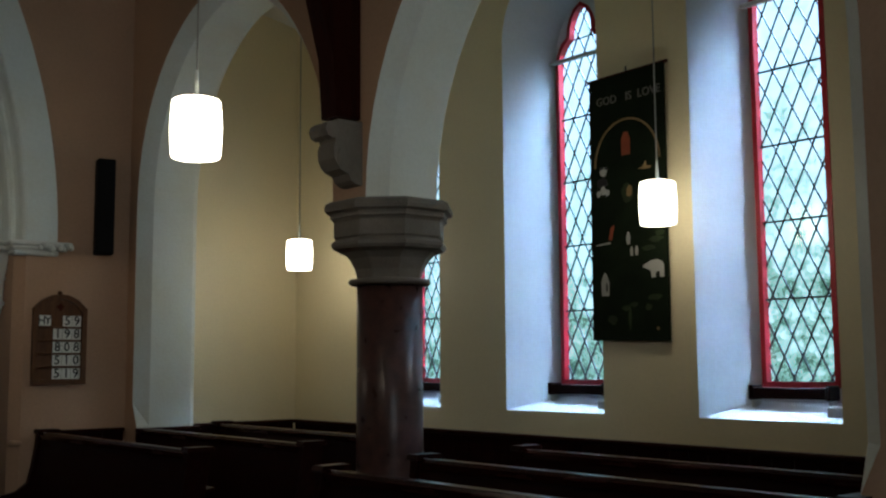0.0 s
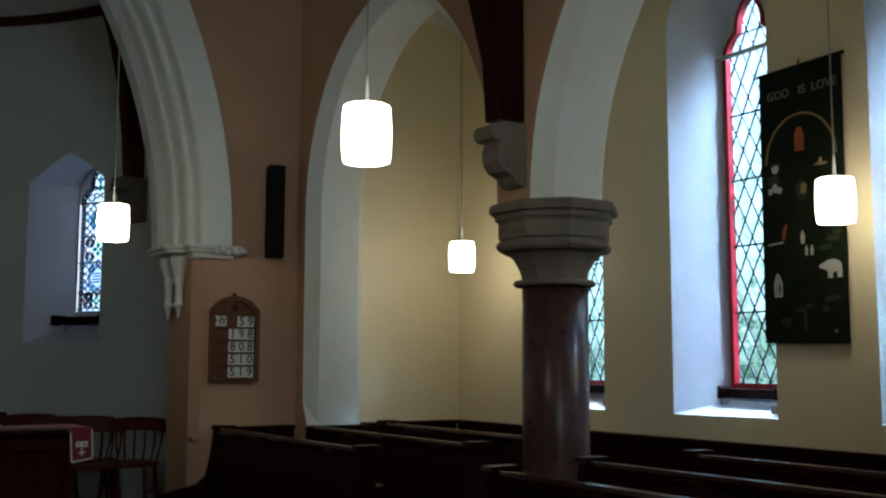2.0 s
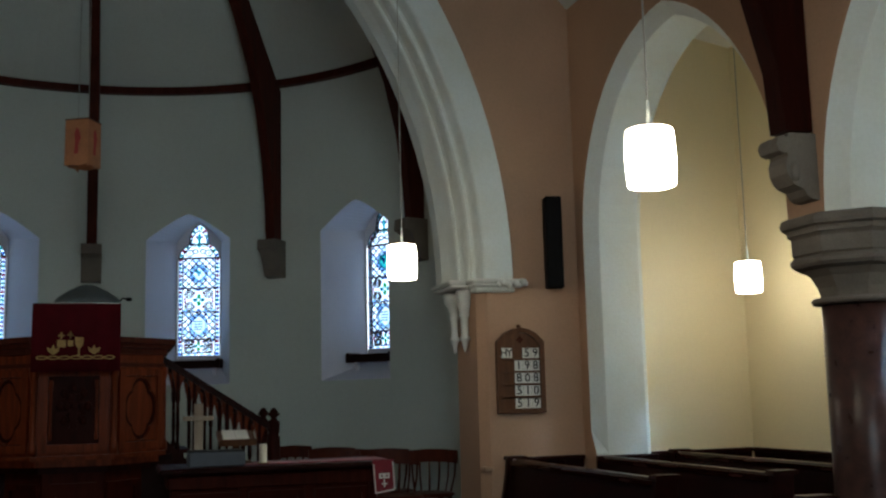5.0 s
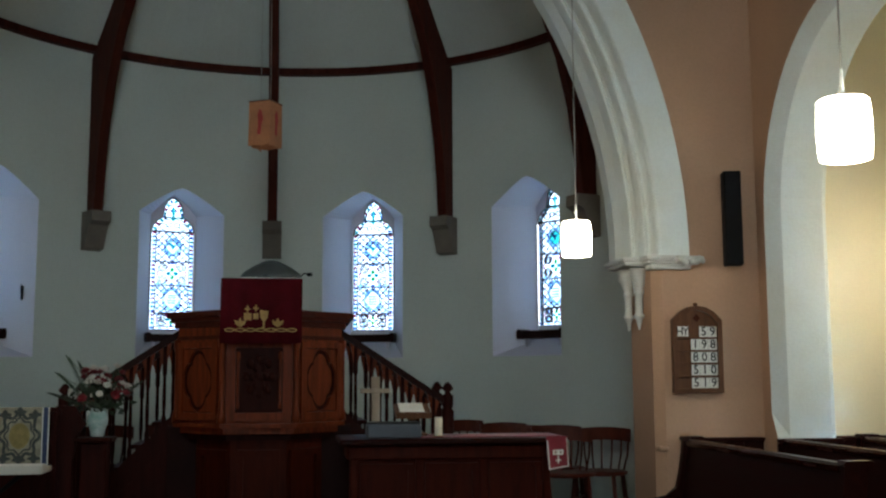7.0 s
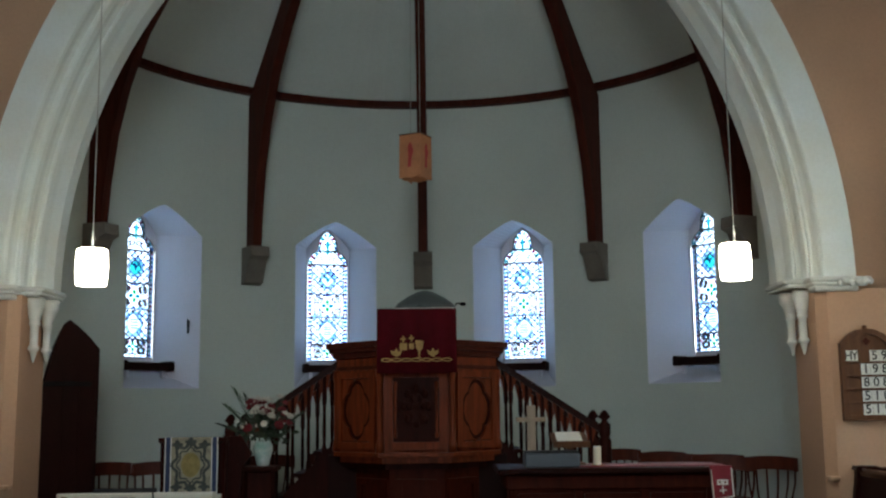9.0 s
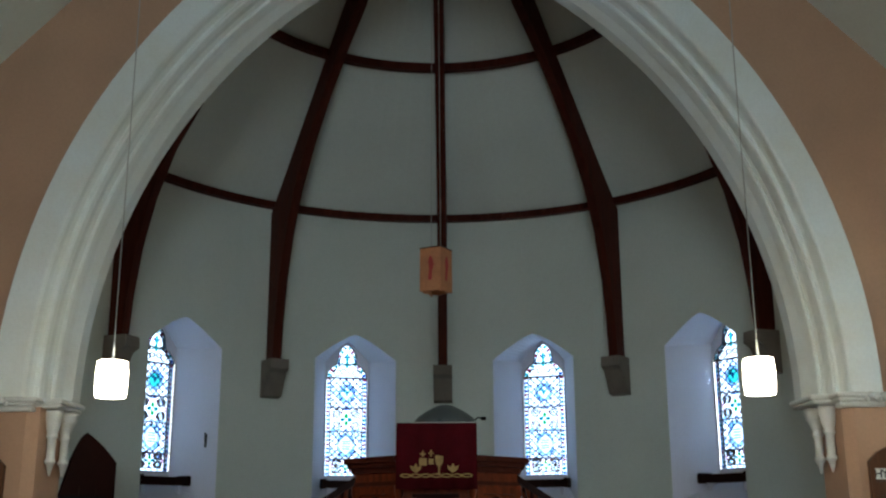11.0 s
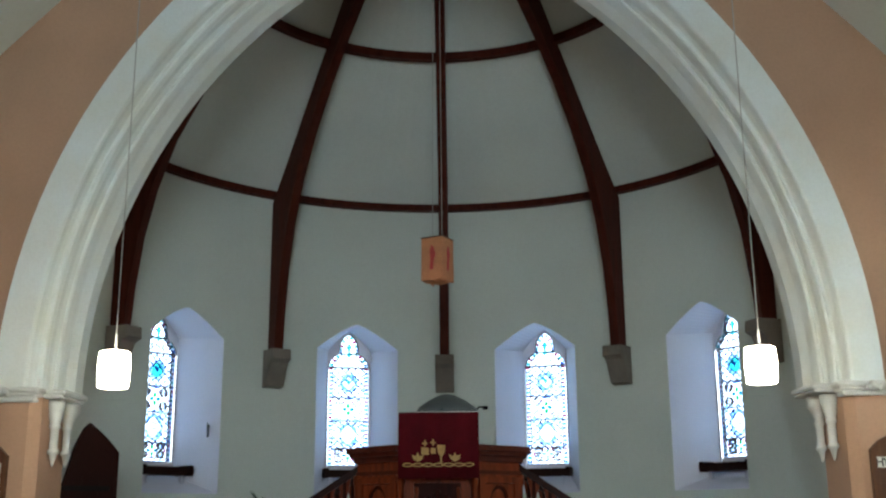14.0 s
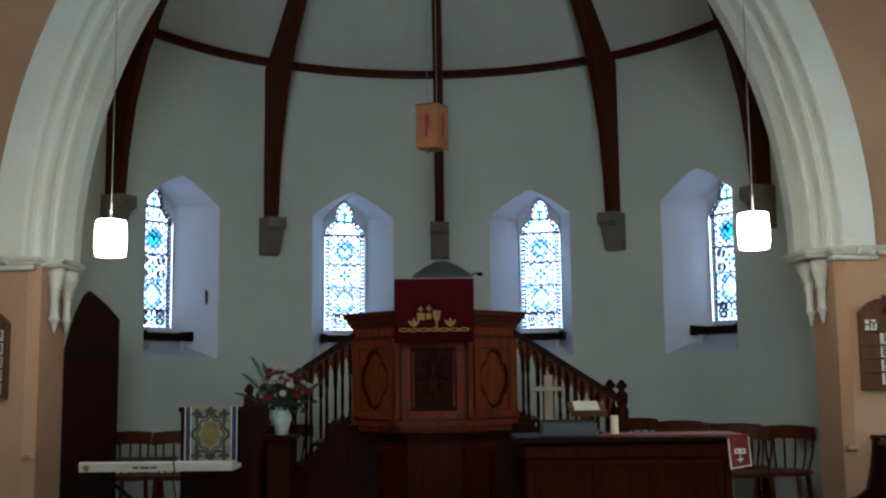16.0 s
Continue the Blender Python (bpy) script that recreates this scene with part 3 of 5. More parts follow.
# nave roof truss and purlins


def truss(y):
    t = thing("roof_truss", "dark stained timber roof truss with curved braces on stone corbels", "truss", "nave trusses")
    for s in (1, -1):
        outline = [(4.04, 2.94), (4.04, EAVE), (0.0, RIDGE - 0.01), (0, RIDGE - 0.4), (1.5, 7.05), (2.4, 5.95), (3.0, 5.1), (3.45, 4.35), (3.72, 3.75), (3.84, 3.3), (3.865, 2.94)]
        part("brace", prism([(s * u, v) for u, v in outline], y - 0.075, y + 0.075, XZ), M_PULDARK, t)
        shape = [(4.055, 2.545), (4.055, 2.925), (3.88, 2.925), (3.86, 2.90), (3.85, 2.83), (3.86, 2.79), (3.845, 2.75), (3.85, 2.69), (3.89, 2.63), (3.95, 2.605), (3.97, 2.57), (4.0, 2.55)]
        part("corbel", prism([(s * u, v) for u, v in shape], y - 0.085, y + 0.085, XZ), M_STONE, t, "carved sandstone corbel")
        bm = lathe([(0.015, -0.095), (0.05, -0.09), (0.055, -0.05), (0.047, 0), (0.055, 0.05), (0.05, 0.09), (0.015, 0.095)], 8, Matrix.Translation((s * 3.835, y, 2.855)) @ Matrix.Rotation(math.pi / 2, 4, "X"))
        part("roll", bm, M_STONE, t)
        bm = lathe([(0.01, -0.1), (0.03, -0.098), (0.034, 0), (0.03, 0.098), (0.01, 0.1)], 10, Matrix.Translation((s * 3.895, y, 2.70)) @ Matrix.Rotation(math.pi / 2, 4, "X") @ Matrix.Diagonal((1, 1.9, 1, 1)))
        part("scroll", bm, M_STONE, t, smooth=True)


truss(5.0)
for s in (1, -1):
    bm = prism([(s * 2.76, 6.235), (s * 2.87, 6.12), (s * 2.815, 6.065), (s * 2.705, 6.18)], -4.2, 8.19, XZ)
    tagged(finish("purlin", bm, M_DARK), "dark timber purlin running along the nave ceiling", "beam", "nave purlins", "structure")

# wainscot of dark boarding


def wainscot(name, x0, x1, y0, y1, along):
    t = thing(name, "dark varnished timber wainscot along the wall", "panelling", kind="structure")
    n = max(int(((x1 - x0) if along == "x" else (y1 - y0)) / 0.14), 1)
    for k in range(n):
        if along == "x":
            w = (x1 - x0) / n
            part("board", block(x0 + k * w + 0.002, x0 + (k + 1) * w - 0.002, y0, y1, 0.0, 0.97, 0.004), M_PEW, t)
        else:
            w = (y1 - y0) / n
            part("board", block(x0, x1, y0 + k * w + 0.002, y0 + (k + 1) * w - 0.002, 0.0, 0.97, 0.004), M_PEW, t)
    if along == "x":
        part("capping", block(x0, x1, y0 - 0.025, y1, 0.97, 1.005, 0.008), M_PEW, t)
    else:
        part("capping", block(x0 - 0.025, x1, y0, y1, 0.97, 1.005, 0.008), M_PEW, t)


wainscot("trim_wainscot_east", 3.34, 4.03, 8.165, 8.197, "x")
wainscot("trim_wainscot_jamb", 4.035, 4.58, 7.935, 7.965, "x")
wainscot("trim_wainscot_aisle_end", 4.56, 5.66, 8.21, 8.247, "x")
wainscot("trim_wainscot_aisle", 5.665, 5.697, 0.2, 8.2, "y")

# ---- aisle windows ----


def ring_between(outer, inner, place, d0, d1):
    bm = bmesh.new()
    a, b = [[bm.verts.new(place(u, v, d0)) for u, v in loop] for loop in (outer, inner)]
    c, d = [[bm.verts.new(place(u, v, d1)) for u, v in loop] for loop in (outer, inner)]
    for p, q in ((a, b), (b, d), (d, c), (c, a)):
        bridge(p, q, bm)
    return bm


def bars(segments, width, place, d0, d1):
    """Flat bars along straight lines of an outline's plane, in one mesh."""
    bm = bmesh.new()
    for (u0, v0), (u1, v1) in segments:
        n = math.hypot(u1 - u0, v1 - v0)
        if n < 1e-4:
            continue
        du, dv = -(v1 - v0) / n * width / 2, (u1 - u0) / n * width / 2
        corners = [(u0 + du, v0 + dv), (u1 + du, v1 + dv), (u1 - du, v1 - dv), (u0 - du, v0 - dv)]
        f = [bm.verts.new(place(u, v, d0)) for u, v in corners]
        g = [bm.verts.new(place(u, v, d1)) for u, v in corners]
        bm.faces.new(f)
        bm.faces.new(g)
        for k in range(4):
            bm.faces.new((f[k], f[(k + 1) % 4], g[(k + 1) % 4], g[k]))
    return bm


def pane(poly, place, depth, thick, material, parent):
    c = (sum(p[0] for p in poly) / len(poly), sum(p[1] for p in poly) / len(poly))
    bm = bmesh.new()
    f = [bm.verts.new(place(u, v, depth)) for u, v in poly]
    bm.faces.new(f)
    ob = part("pane", bm, material, parent)
    return ob


def cusped(half, bottom, spring, top, grow=0.0):
    """The outline of a trefoil-headed light, with its shoulders and its small pointed top."""
    h, g = top - spring, grow
    side = [(half + g, spring), (0.93 * half + g, spring + 0.15 * h), (0.74 * half + g, spring + 0.30 * h + 0.5 * g), (0.50 * half + g, spring + 0.40 * h + 0.5 * g), (0.47 * half + g, spring + 0.5 * h), (0.46 * half + g, spring + 0.62 * h),
            (0.38 * half + g * 0.8, spring + 0.78 * h + 0.3 * g), (0.22 * half + g * 0.6, spring + 0.92 * h + 0.6 * g)]
    return [(-half - g, bottom - g), (half + g, bottom - g)] + side + [(0, top + g)] + [(-u, v) for u, v in side[::-1]]


def lights_of(half, bottom, spring, top):
    """The same light as two convex shapes, the body and the small top."""
    o = cusped(half, bottom, spring, top)
    return [o[:6] + o[-4:], o[5:-3]]


def aisle_window(n, y):
    t = thing("window_%d" % n, "tall lancet window with red frame and diamond leaded panes", "window", "aisle windows", kind="structure")
    shift = lambda pts: [(y + u, v) for u, v in pts]
    place = YZ
    part("window_frame", ring_between(shift(cusped(0.222, 1.375, 3.72, 4.10, 0.032)), shift(cusped(0.222, 1.375, 3.72, 4.10)), place, GLASS_X - 0.045, GLASS_X + 0.008), M_RED, t, "red painted window frame")
    bm = bmesh.new()
    edge = shift(lancet(0.30, 1.30, 3.75, 0.5))
    for depth in (GLASS_X - 0.03, GLASS_X + 0.04):
        holed([edge, shift(cusped(0.222, 1.375, 3.72, 4.10, 0.028))], place, depth, bm)
    part("surround", bm, M_SPLAY, t, "white plastered surround")
    part("window_sill", block(GLASS_X - 0.03, GLASS_X + 0.1, y - 0.262, y + 0.262, 1.195, 1.335, 0.006), M_SPLAY, t, "white painted board below the frame")
    w, h = 0.122, 0.25
    lines = []
    for i in range(-4, 5):
        for j in range(-1, 14):
            for odd in (0, 1):
                cu, cv = (i + odd / 2) * w, 1.40 + (j + odd / 2) * h
                for shape in lights_of(0.222, 1.375, 3.72, 4.10):
                    poly = clip_convex([(cu, cv - h / 2), (cu + w / 2, cv), (cu, cv + h / 2), (cu - w / 2, cv)], shape)
                    if len(poly) < 3 or abs(area(poly)) < 1e-5:
                        continue
                    pane(shift(poly), place, GLASS_X, 0.003, G_CLEAR, t)
                    for k in range(len(poly)):
                        p, q = poly[k], poly[(k + 1) % len(poly)]
                        if q[0] > p[0]:
                            lines.append(((y + p[0], p[1]), (y + q[0], q[1])))
    part("lead_lattice", bars(lines, 0.0075, place, GLASS_X - 0.006, GLASS_X + 0.006), M_LEAD, t, "dark lead cames")
    for z in (1.87, 2.34, 2.81, 3.28):
        part("saddle_bar", block(GLASS_X - 0.02, GLASS_X - 0.008, y - 0.228, y + 0.228, z - 0.006, z + 0.006, 0), M_LEAD, t)
    part("transom", block(GLASS_X - 0.085, GLASS_X - 0.045, y - 0.29, y + 0.29, 3.70, 3.725, 0.005), M_STONEW, t, "grey metal transom bar")
    # dark timber trough and a white block on the sill
    tr = thing("sill_trough", "dark wooden trough standing on a white window sill", "trough", "sill troughs")
    part("front_board", block(5.93, 5.95, y - 0.255, y + 0.245, 1.285, 1.345, 0.006), M_BLACKWOOD, tr)
    part("back_board", block(6.0, 6.02, y - 0.255, y + 0.245, 1.285, 1.345, 0.006), M_BLACKWOOD, tr)
    part("base", block(5.945, 6.005, y - 0.25, y + 0.24, 1.278, 1.292, 0.004), M_BLACKWOOD, tr)
    for q in (-0.265, 0.232):
        part("cheek", block(5.915, 6.035, y + q, y + q + 0.03, 1.272, 1.36, 0.008), M_BLACKWOOD, tr)
        part("foot", block(5.945, 6.01, y + q + 0.003, y + q + 0.027, 1.178, 1.273, 0.004), M_STONEW, tr)
    bl = finish("sill_block", block(5.80, 5.88, y - 0.40, y - 0.31, 1.172, 1.25, 0.008), M_STONEW)
    tagged(bl, "small white block on the window sill", "block", "sill blocks")


for n, y in enumerate(WINDOWS):
    aisle_window(n + 1, y)

# ---- apse windows of stained glass ----


def apse_window(n, w):
    a = radians(w)
    t = thing("window_%d" % n, "stained glass lancet with blue and rose quarries and medallions", "window", "apse windows", kind="structure")
    R = AR + 0.5
    place = lambda u, v, d: ((R + d) * math.sin(a) + u * math.cos(a), AY + (R + d) * math.cos(a) - u * math.sin(a), v)
    hw = 0.25
    BOT, SPR, TOP = 2.06, 3.235, 3.64
    shapes = lights_of(hw, BOT, SPR, TOP)
    bm = bmesh.new()
    for depth in (-0.02, 0.05):
        holed([lancet(0.30, 1.86, 3.36, 0.40), cusped(hw, BOT, SPR, TOP)], place, depth, bm)
    part("surround", bm, M_REVEAL, t, "white stone surround")
    lines = []

    def put(poly, material, led=True):
        for shape in shapes:
            cut = clip_convex(poly, shape)
            if len(cut) < 3 or abs(area(cut)) < 2e-5:
                continue
            pane(cut, place, 0.0, 0.002, material, t)
            if led:
                lines.extend((cut[k], cut[(k + 1) % len(cut)]) for k in range(len(cut)))

    def square(u, v, r, turn=0.0):
        return [(u + r * math.cos(q + turn), v + r * math.sin(q + turn)) for q in (0, math.pi / 2, math.pi, 1.5 * math.pi)]

    # beaded border: white pieces with dark studs between
    edge = 0.052
    n_b = 24
    step = (SPR - BOT) / n_b
    for k in range(n_b):
        z = BOT + k * step
        for s in (-1, 1):
            u0, u1 = (-hw, -hw + edge) if s < 0 else (hw - edge, hw)
            put([(u0, z), (u1, z), (u1, z + step), (u0, z + step)], G_PALE, False)
            stud = square((u0 + u1) / 2, z + step * 0.5, 0.025)
            bm = bmesh.new()
            bm.faces.new([bm.verts.new(place(u, v, -0.008)) for u, v in stud])
            part("stud", bm, (G_BLUE, G_TEAL, G_BLUE, G_RUBY)[k % 4], t)
    # diaper of pale quarries; its lead lines are tinted blue to imitate bloom
    core = [(-hw + edge, BOT), (hw - edge, BOT), (hw - edge, SPR), (-hw + edge, SPR)]
    d = 0.082
    strips = []
    for i in range(-4, 5):
        for j in range(-2, 18):
            for odd in (0, 1):
                cu, cv = (i + odd / 2) * d, 2.10 + (j + odd / 2) * d
                poly = clip_convex([(cu, cv - d / 2), (cu + d / 2, cv), (cu, cv + d / 2), (cu - d / 2, cv)], core)
                if len(poly) >= 3:
                    if BOT + 0.03 < cv < 2.25 or 2.595 < cv < 2.855 or any(math.hypot(cu / r, (cv - zc) / (r * tall)) < 1.15 for zc, r, tall in ((2.42, 0.082, 1.28), (3.04, 0.074, 1.05))):
                        continue
                    put(poly, (G_PALE, G_LILAC, G_PALE)[(i + j + odd) % 3], False)
                    strips.extend((poly[k], poly[(k + 1) % len(poly)]) for k in range(len(poly)) if poly[(k + 1) % len(poly)][0] > poly[k][0])
    part("diaper_strips", bars(strips, 0.0155, place, -0.004, -0.002), G_NAVY, t, "lead lines between the quarries, coloured blue for bloom")
    for s in (-1, 1):
        lines.append(((s * (hw - edge), BOT), (s * (hw - edge), SPR)))

    def piece(points, material, depth=-0.012, name="pane"):
        bm = bmesh.new()
        bm.faces.new([bm.verts.new(place(u, v, depth)) for u, v in points])
        part(name, bm, material, t)

    def disc(u, v, a, b, count=14):
        return [(u + a * math.cos(q), v + b * math.sin(q)) for q in np.linspace(0, 2 * math.pi, count, endpoint=False)]

    # head: pale ground with beads up both edges of the trefoil and a leaf in the top
    cap = [(-hw, SPR), (hw, SPR), (hw, TOP), (-hw, TOP)]
    put(cap, G_PALE)
    rim_line = cusped(hw - 0.028, BOT, SPR, TOP - 0.035)[2:]
    for k in range(len(rim_line) - 1):
        (u0, v0), (u1, v1) = rim_line[k], rim_line[k + 1]
        piece(disc((u0 + u1) / 2, (v0 + v1) / 2, 0.021, 0.021, 8), (G_BLUE, G_TEAL, G_RUBY, G_TEAL)[k % 4], -0.008, "stud")
    inner_line = cusped(hw - edge, BOT, SPR, TOP - 0.075)[2:]
    lines += list(zip(inner_line, inner_line[1:]))
    for s in (-1, 1):
        for u, v, r in ((0.115, 0.055, 0.044), (0.045, 0.075, 0.032), (0.06, 0.155, 0.024)):
            loop = disc(s * u, SPR + v, r, r * 0.8, 12)
            lines += list(zip(loop, loop[1:] + loop[:1]))
        piece(disc(s * 0.115, SPR + 0.055, 0.018, 0.014, 8), G_LILAC, -0.008, "stud")
        piece(disc(s * 0.035, SPR + 0.25, 0.014, 0.022, 8), G_PINK, -0.008, "stud")
    piece([(0, SPR + 0.10), (0.034, SPR + 0.16), (0.014, SPR + 0.19), (0.03, SPR + 0.25), (0, SPR + 0.31), (-0.03, SPR + 0.25), (-0.014, SPR + 0.19), (-0.034, SPR + 0.16)], G_TEAL, -0.008, "leaf")

    def scroll_panel(z0, z1, full):
        """A white panel with a foil of teal and rose among leaded scrolls."""
        zc, h = (z0 + z1) / 2, (z1 - z0) / 2
        w = hw - edge - 0.004
        piece([(-w, z0), (w, z0), (w, z1), (-w, z1)], G_PALE, -0.006)
        for q in range(4):
            c, s = math.cos(q * math.pi / 2), math.sin(q * math.pi / 2)
            pts = [(c * u - s * v, zc + (s * u + c * v) * (1 if full else 0.75)) for u, v in ((0, 0.006), (0.028, 0.034), (0.022, 0.062), (0, 0.08), (-0.022, 0.062), (-0.028, 0.034))]
            piece(pts, G_TEAL if q % 2 else G_GREEN, -0.010, "petal")
        for su in (-1, 1):
            for sv in (-1, 1):
                for r in (0.052, 0.03):
                    loop = disc(su * 0.115, zc + sv * h * 0.52, r, r * (0.95 if full else 0.7), 14)
                    lines.extend(zip(loop, loop[1:] + loop[:1]))
                piece(disc(su * 0.115, zc + sv * h * 0.52, 0.015, 0.013, 8), G_BLUE if sv > 0 else G_LILAC, -0.010, "stud")
                piece(disc(su * 0.05, zc + sv * h * 0.6, 0.011, 0.022, 8), G_RUBY, -0.010, "stud")
                piece(disc(su * 0.165, zc + sv * h * 0.12, 0.014, 0.02, 8), G_PINK, -0.010, "stud")
            piece(disc(su * 0.055, zc, 0.012, 0.018, 8), G_BLUE, -0.011, "stud")
            piece(disc(0, zc + su * h * 0.86, 0.03, 0.012, 8), G_BLUE, -0.010, "stud")
        for z in (z0, z1):
            lines.append(((-w, z), (w, z)))

    scroll_panel(2.585, 2.865, True)
    scroll_panel(BOT + 0.035, 2.255, False)
    # scalloped white foot
    for k in range(8):
        piece(disc(-hw + (k + 0.5) * hw / 4, BOT + 0.012, 0.028, 0.02, 10), G_PALE, -0.010)
        piece(disc(-hw + k * hw / 4, BOT + 0.03, 0.012, 0.01, 6), G_BLUE if k % 2 else G_RUBY, -0.011, "stud")
    part("lead_lines", bars(lines, 0.0125, place, -0.014, 0.004), M_LEAD, t, "dark lead cames")
    # medallions in front of the quarries, each in a white ring
    for zc, r, tall, material in ((2.42, 0.082, 1.28, G_LILAC), (3.04, 0.074, 1.05, G_TEAL if abs(w) > 30 else G_LILAC)):
        pts = disc(0, zc, r, r * tall, 24)
        grown = lambda k: [(k * u, zc + k * (v - zc)) for u, v in pts]
        piece(pts, material, -0.018, "medallion")
        part("medallion_ring", ring_between(grown(1.34), grown(1.02), place, -0.019, -0.016), G_PALE, t)
        part("medallion_lead", ring_between(grown(1.06), pts, place, -0.022, -0.017), G_GREEN if zc < 2.8 else M_LEAD, t)
        part("medallion_lead", ring_between(grown(1.42), grown(1.34), place, -0.022, -0.017), G_BLUE, t)
        if zc < 2.8:
            part("medallion_figure", bars([((-0.62 * r, zc + q * r), (0.62 * r, zc + q * r)) for q in (-0.55, -0.2, 0.2, 0.55)], 0.014, place, -0.024, -0.019), G_NAVY, t)
        else:
            piece([(-0.06, zc + 0.03), (-0.02, zc + 0.005), (0.0, zc - 0.045), (0.02, zc + 0.0), (0.055, zc + 0.045), (0.01, zc + 0.025), (-0.015, zc + 0.05)], G_NAVY if abs(w) > 30 else G_TEAL, -0.021, "medallion_figure")
    for zb in (2.26, 2.58, 2.87, 3.22):
        part("saddle_bar", bars([((-hw, zb), (hw, zb))], 0.01, place, -0.025, -0.012), M_LEAD, t)
    # daylight behind the glass
    tagged(finish("backdrop_%d" % n, prism([(-0.75, 1.55), (0.75, 1.55), (0.75, 4.1), (-0.75, 4.1)], 0.13, 0.16, place), M_APSESKY), "pale overcast sky behind the stained glass", "sky", kind="structure")
    # dark trough on small feet on the sill
    tr = thing("sill_trough", "dark wooden trough standing on a stone window sill", "trough", "apse sill troughs")
    body = [(-0.29, 1.92), (-0.29, 1.995), (0.29, 1.995), (0.29, 1.92)]
    part("front_board", prism(body, -0.30, -0.275, place), M_BLACKWOOD, tr)
    part("back_board", prism(body, -0.17, -0.145, place), M_BLACKWOOD, tr)
    part("base", prism([(-0.29, 1.91), (-0.29, 1.927), (0.29, 1.927), (0.29, 1.91)], -0.29, -0.155, place), M_BLACKWOOD, tr)
    for q in (-0.3, 0.3):
        end = [(q - 0.022, 1.905), (q + 0.022, 1.905), (q + 0.03, 1.93), (q + 0.03, 1.99), (q + 0.018, 2.013), (q - 0.018, 2.013), (q - 0.03, 1.99), (q - 0.03, 1.93)]
        part("cheek", prism(end, -0.315, -0.13, place), M_BLACKWOOD, tr)
        part("foot", prism([(q * 0.8 - 0.02, 1.78), (q * 0.8 + 0.02, 1.78), (q * 0.8 + 0.02, 1.911), (q * 0.8 - 0.02, 1.911)], -0.25, -0.20, place), M_REVEAL, tr, "white foot")


for n, w in enumerate(APSE_WINDOWS):
    apse_window(n + 4, w)

# ---- column ----
col = thing("column", "polished red granite column with octagonal sandstone capital", "column", at=Matrix.Translation((4.30, COL_Y, 0)))
part("shaft", lathe([(0.212, 0.80), (0.203, 0.83), (0.20, 1.0), (0.198, 1.97)], 40), M_GRANITE, col, "polished red granite shaft", True)
part("base", lathe([(0.31, 0), (0.31, 0.62), (0.30, 0.66), (0.26, 0.69), (0.265, 0.72), (0.245, 0.75), (0.225, 0.765), (0.24, 0.785), (0.222, 0.802)], 32), M_STONE, col, "sandstone base", True)
part("neck_ring", lathe([(0.205, 1.965), (0.24, 1.969), (0.252, 1.985), (0.24, 2.001), (0.21, 2.005)], 32), M_STONE, col, smooth=True)
turn8 = Matrix.Rotation(math.pi / 8, 4, "Z")
bell = [(0.2, 2.001), (0.215, 2.059), (0.25, 2.121), (0.30, 2.166)]
part("bell", lathe(bell, 8, turn8), M_STONE, col)
part("capital", lathe([(0.30, 2.161), (0.345, 2.175), (0.36, 2.193), (0.36, 2.212), (0.34, 2.228), (0.33, 2.237), (0.345, 2.248), (0.345, 2.335), (0.355, 2.349), (0.37, 2.358), (0.365, 2.371), (0.37, 2.389), (0.40, 2.398), (0.405, 2.42), (0.395, 2.447), (0.36, 2.462)], 8, turn8), M_STONE, col)

# ---- pews facing the nave ----


def pew(length):
    """A bench along y, its back at x = 0, its seat towards -x."""
    t = thing("pew", "dark varnished wooden pew with panelled back", "pew", "side pews")
    slab = [(0.0, 0.42), (0.075, 0.95), (0.105, 0.95), (0.035, 0.40)]
    part("backrest", prism(slab, 0.03, length - 0.03, lambda u, v, d: (u, d, v)), M_PEW, t)
    cap = [(0.055, 0.95), (0.05, 0.985), (0.065, 1.003), (0.115, 1.003), (0.128, 0.985), (0.12, 0.95)]
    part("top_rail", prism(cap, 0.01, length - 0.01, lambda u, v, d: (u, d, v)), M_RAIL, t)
    part("seat", block(-0.40, 0.035, 0.03, length - 0.03, 0.405, 0.44, 0.01), M_PEW, t)
    part("lower_back", block(0.03, 0.055, 0.03, length - 0.03, 0.0, 0.41, 0.004), M_PEW, t)
    part("book_board", prism([(0.11, 0.74), (0.24, 0.76), (0.24, 0.78), (0.11, 0.76)], 0.03, length - 0.03, lambda u, v, d: (u, d, v)), M_PEW, t)
    end = [(-0.42, 0), (-0.42, 0.3), (-0.44, 0.44), (-0.41, 0.5), (-0.25, 0.54), (-0.1, 0.57), (-0.02, 0.63), (0.01, 0.75), (0.035, 0.9), (0.045, 1.0), (0.19, 1.0), (0.18, 0.9), (0.14, 0.6), (0.12, 0)]
    for y in (0.0, length - 0.05):
        part("end_panel", prism(end, y, y + 0.05, lambda u, v, d: (u, d, v)), M_PEW, t)
        part("end_cap", prism([(0.03, 0.998), (0.04, 1.022), (0.195, 1.022), (0.21, 1.008), (0.2, 0.994), (0.04, 0.99)], y - 0.02, y + 0.07, lambda u, v, d: (u, d, v)), M_PEW, t)
    return t


first = pew(2.5)
first.matrix_basis = Matrix.Translation((3.27, 5.62, 0))
copy_thing(first, Matrix.Translation((4.02, 5.56, 0)))
copy_thing(first, Matrix.Translation((4.78, 5.66, 0)))
for x, y in ((3.22, 1.7), (3.92, 1.86), (4.72, 1.9)):
    copy_thing(first, Matrix.Translation((x, y, 0)))
# its twin on the other side of the nave
copy_thing(first, Matrix.Translation((-3.42, 8.1, 0)) @ Matrix.Rotation(math.pi, 4, "Z"))

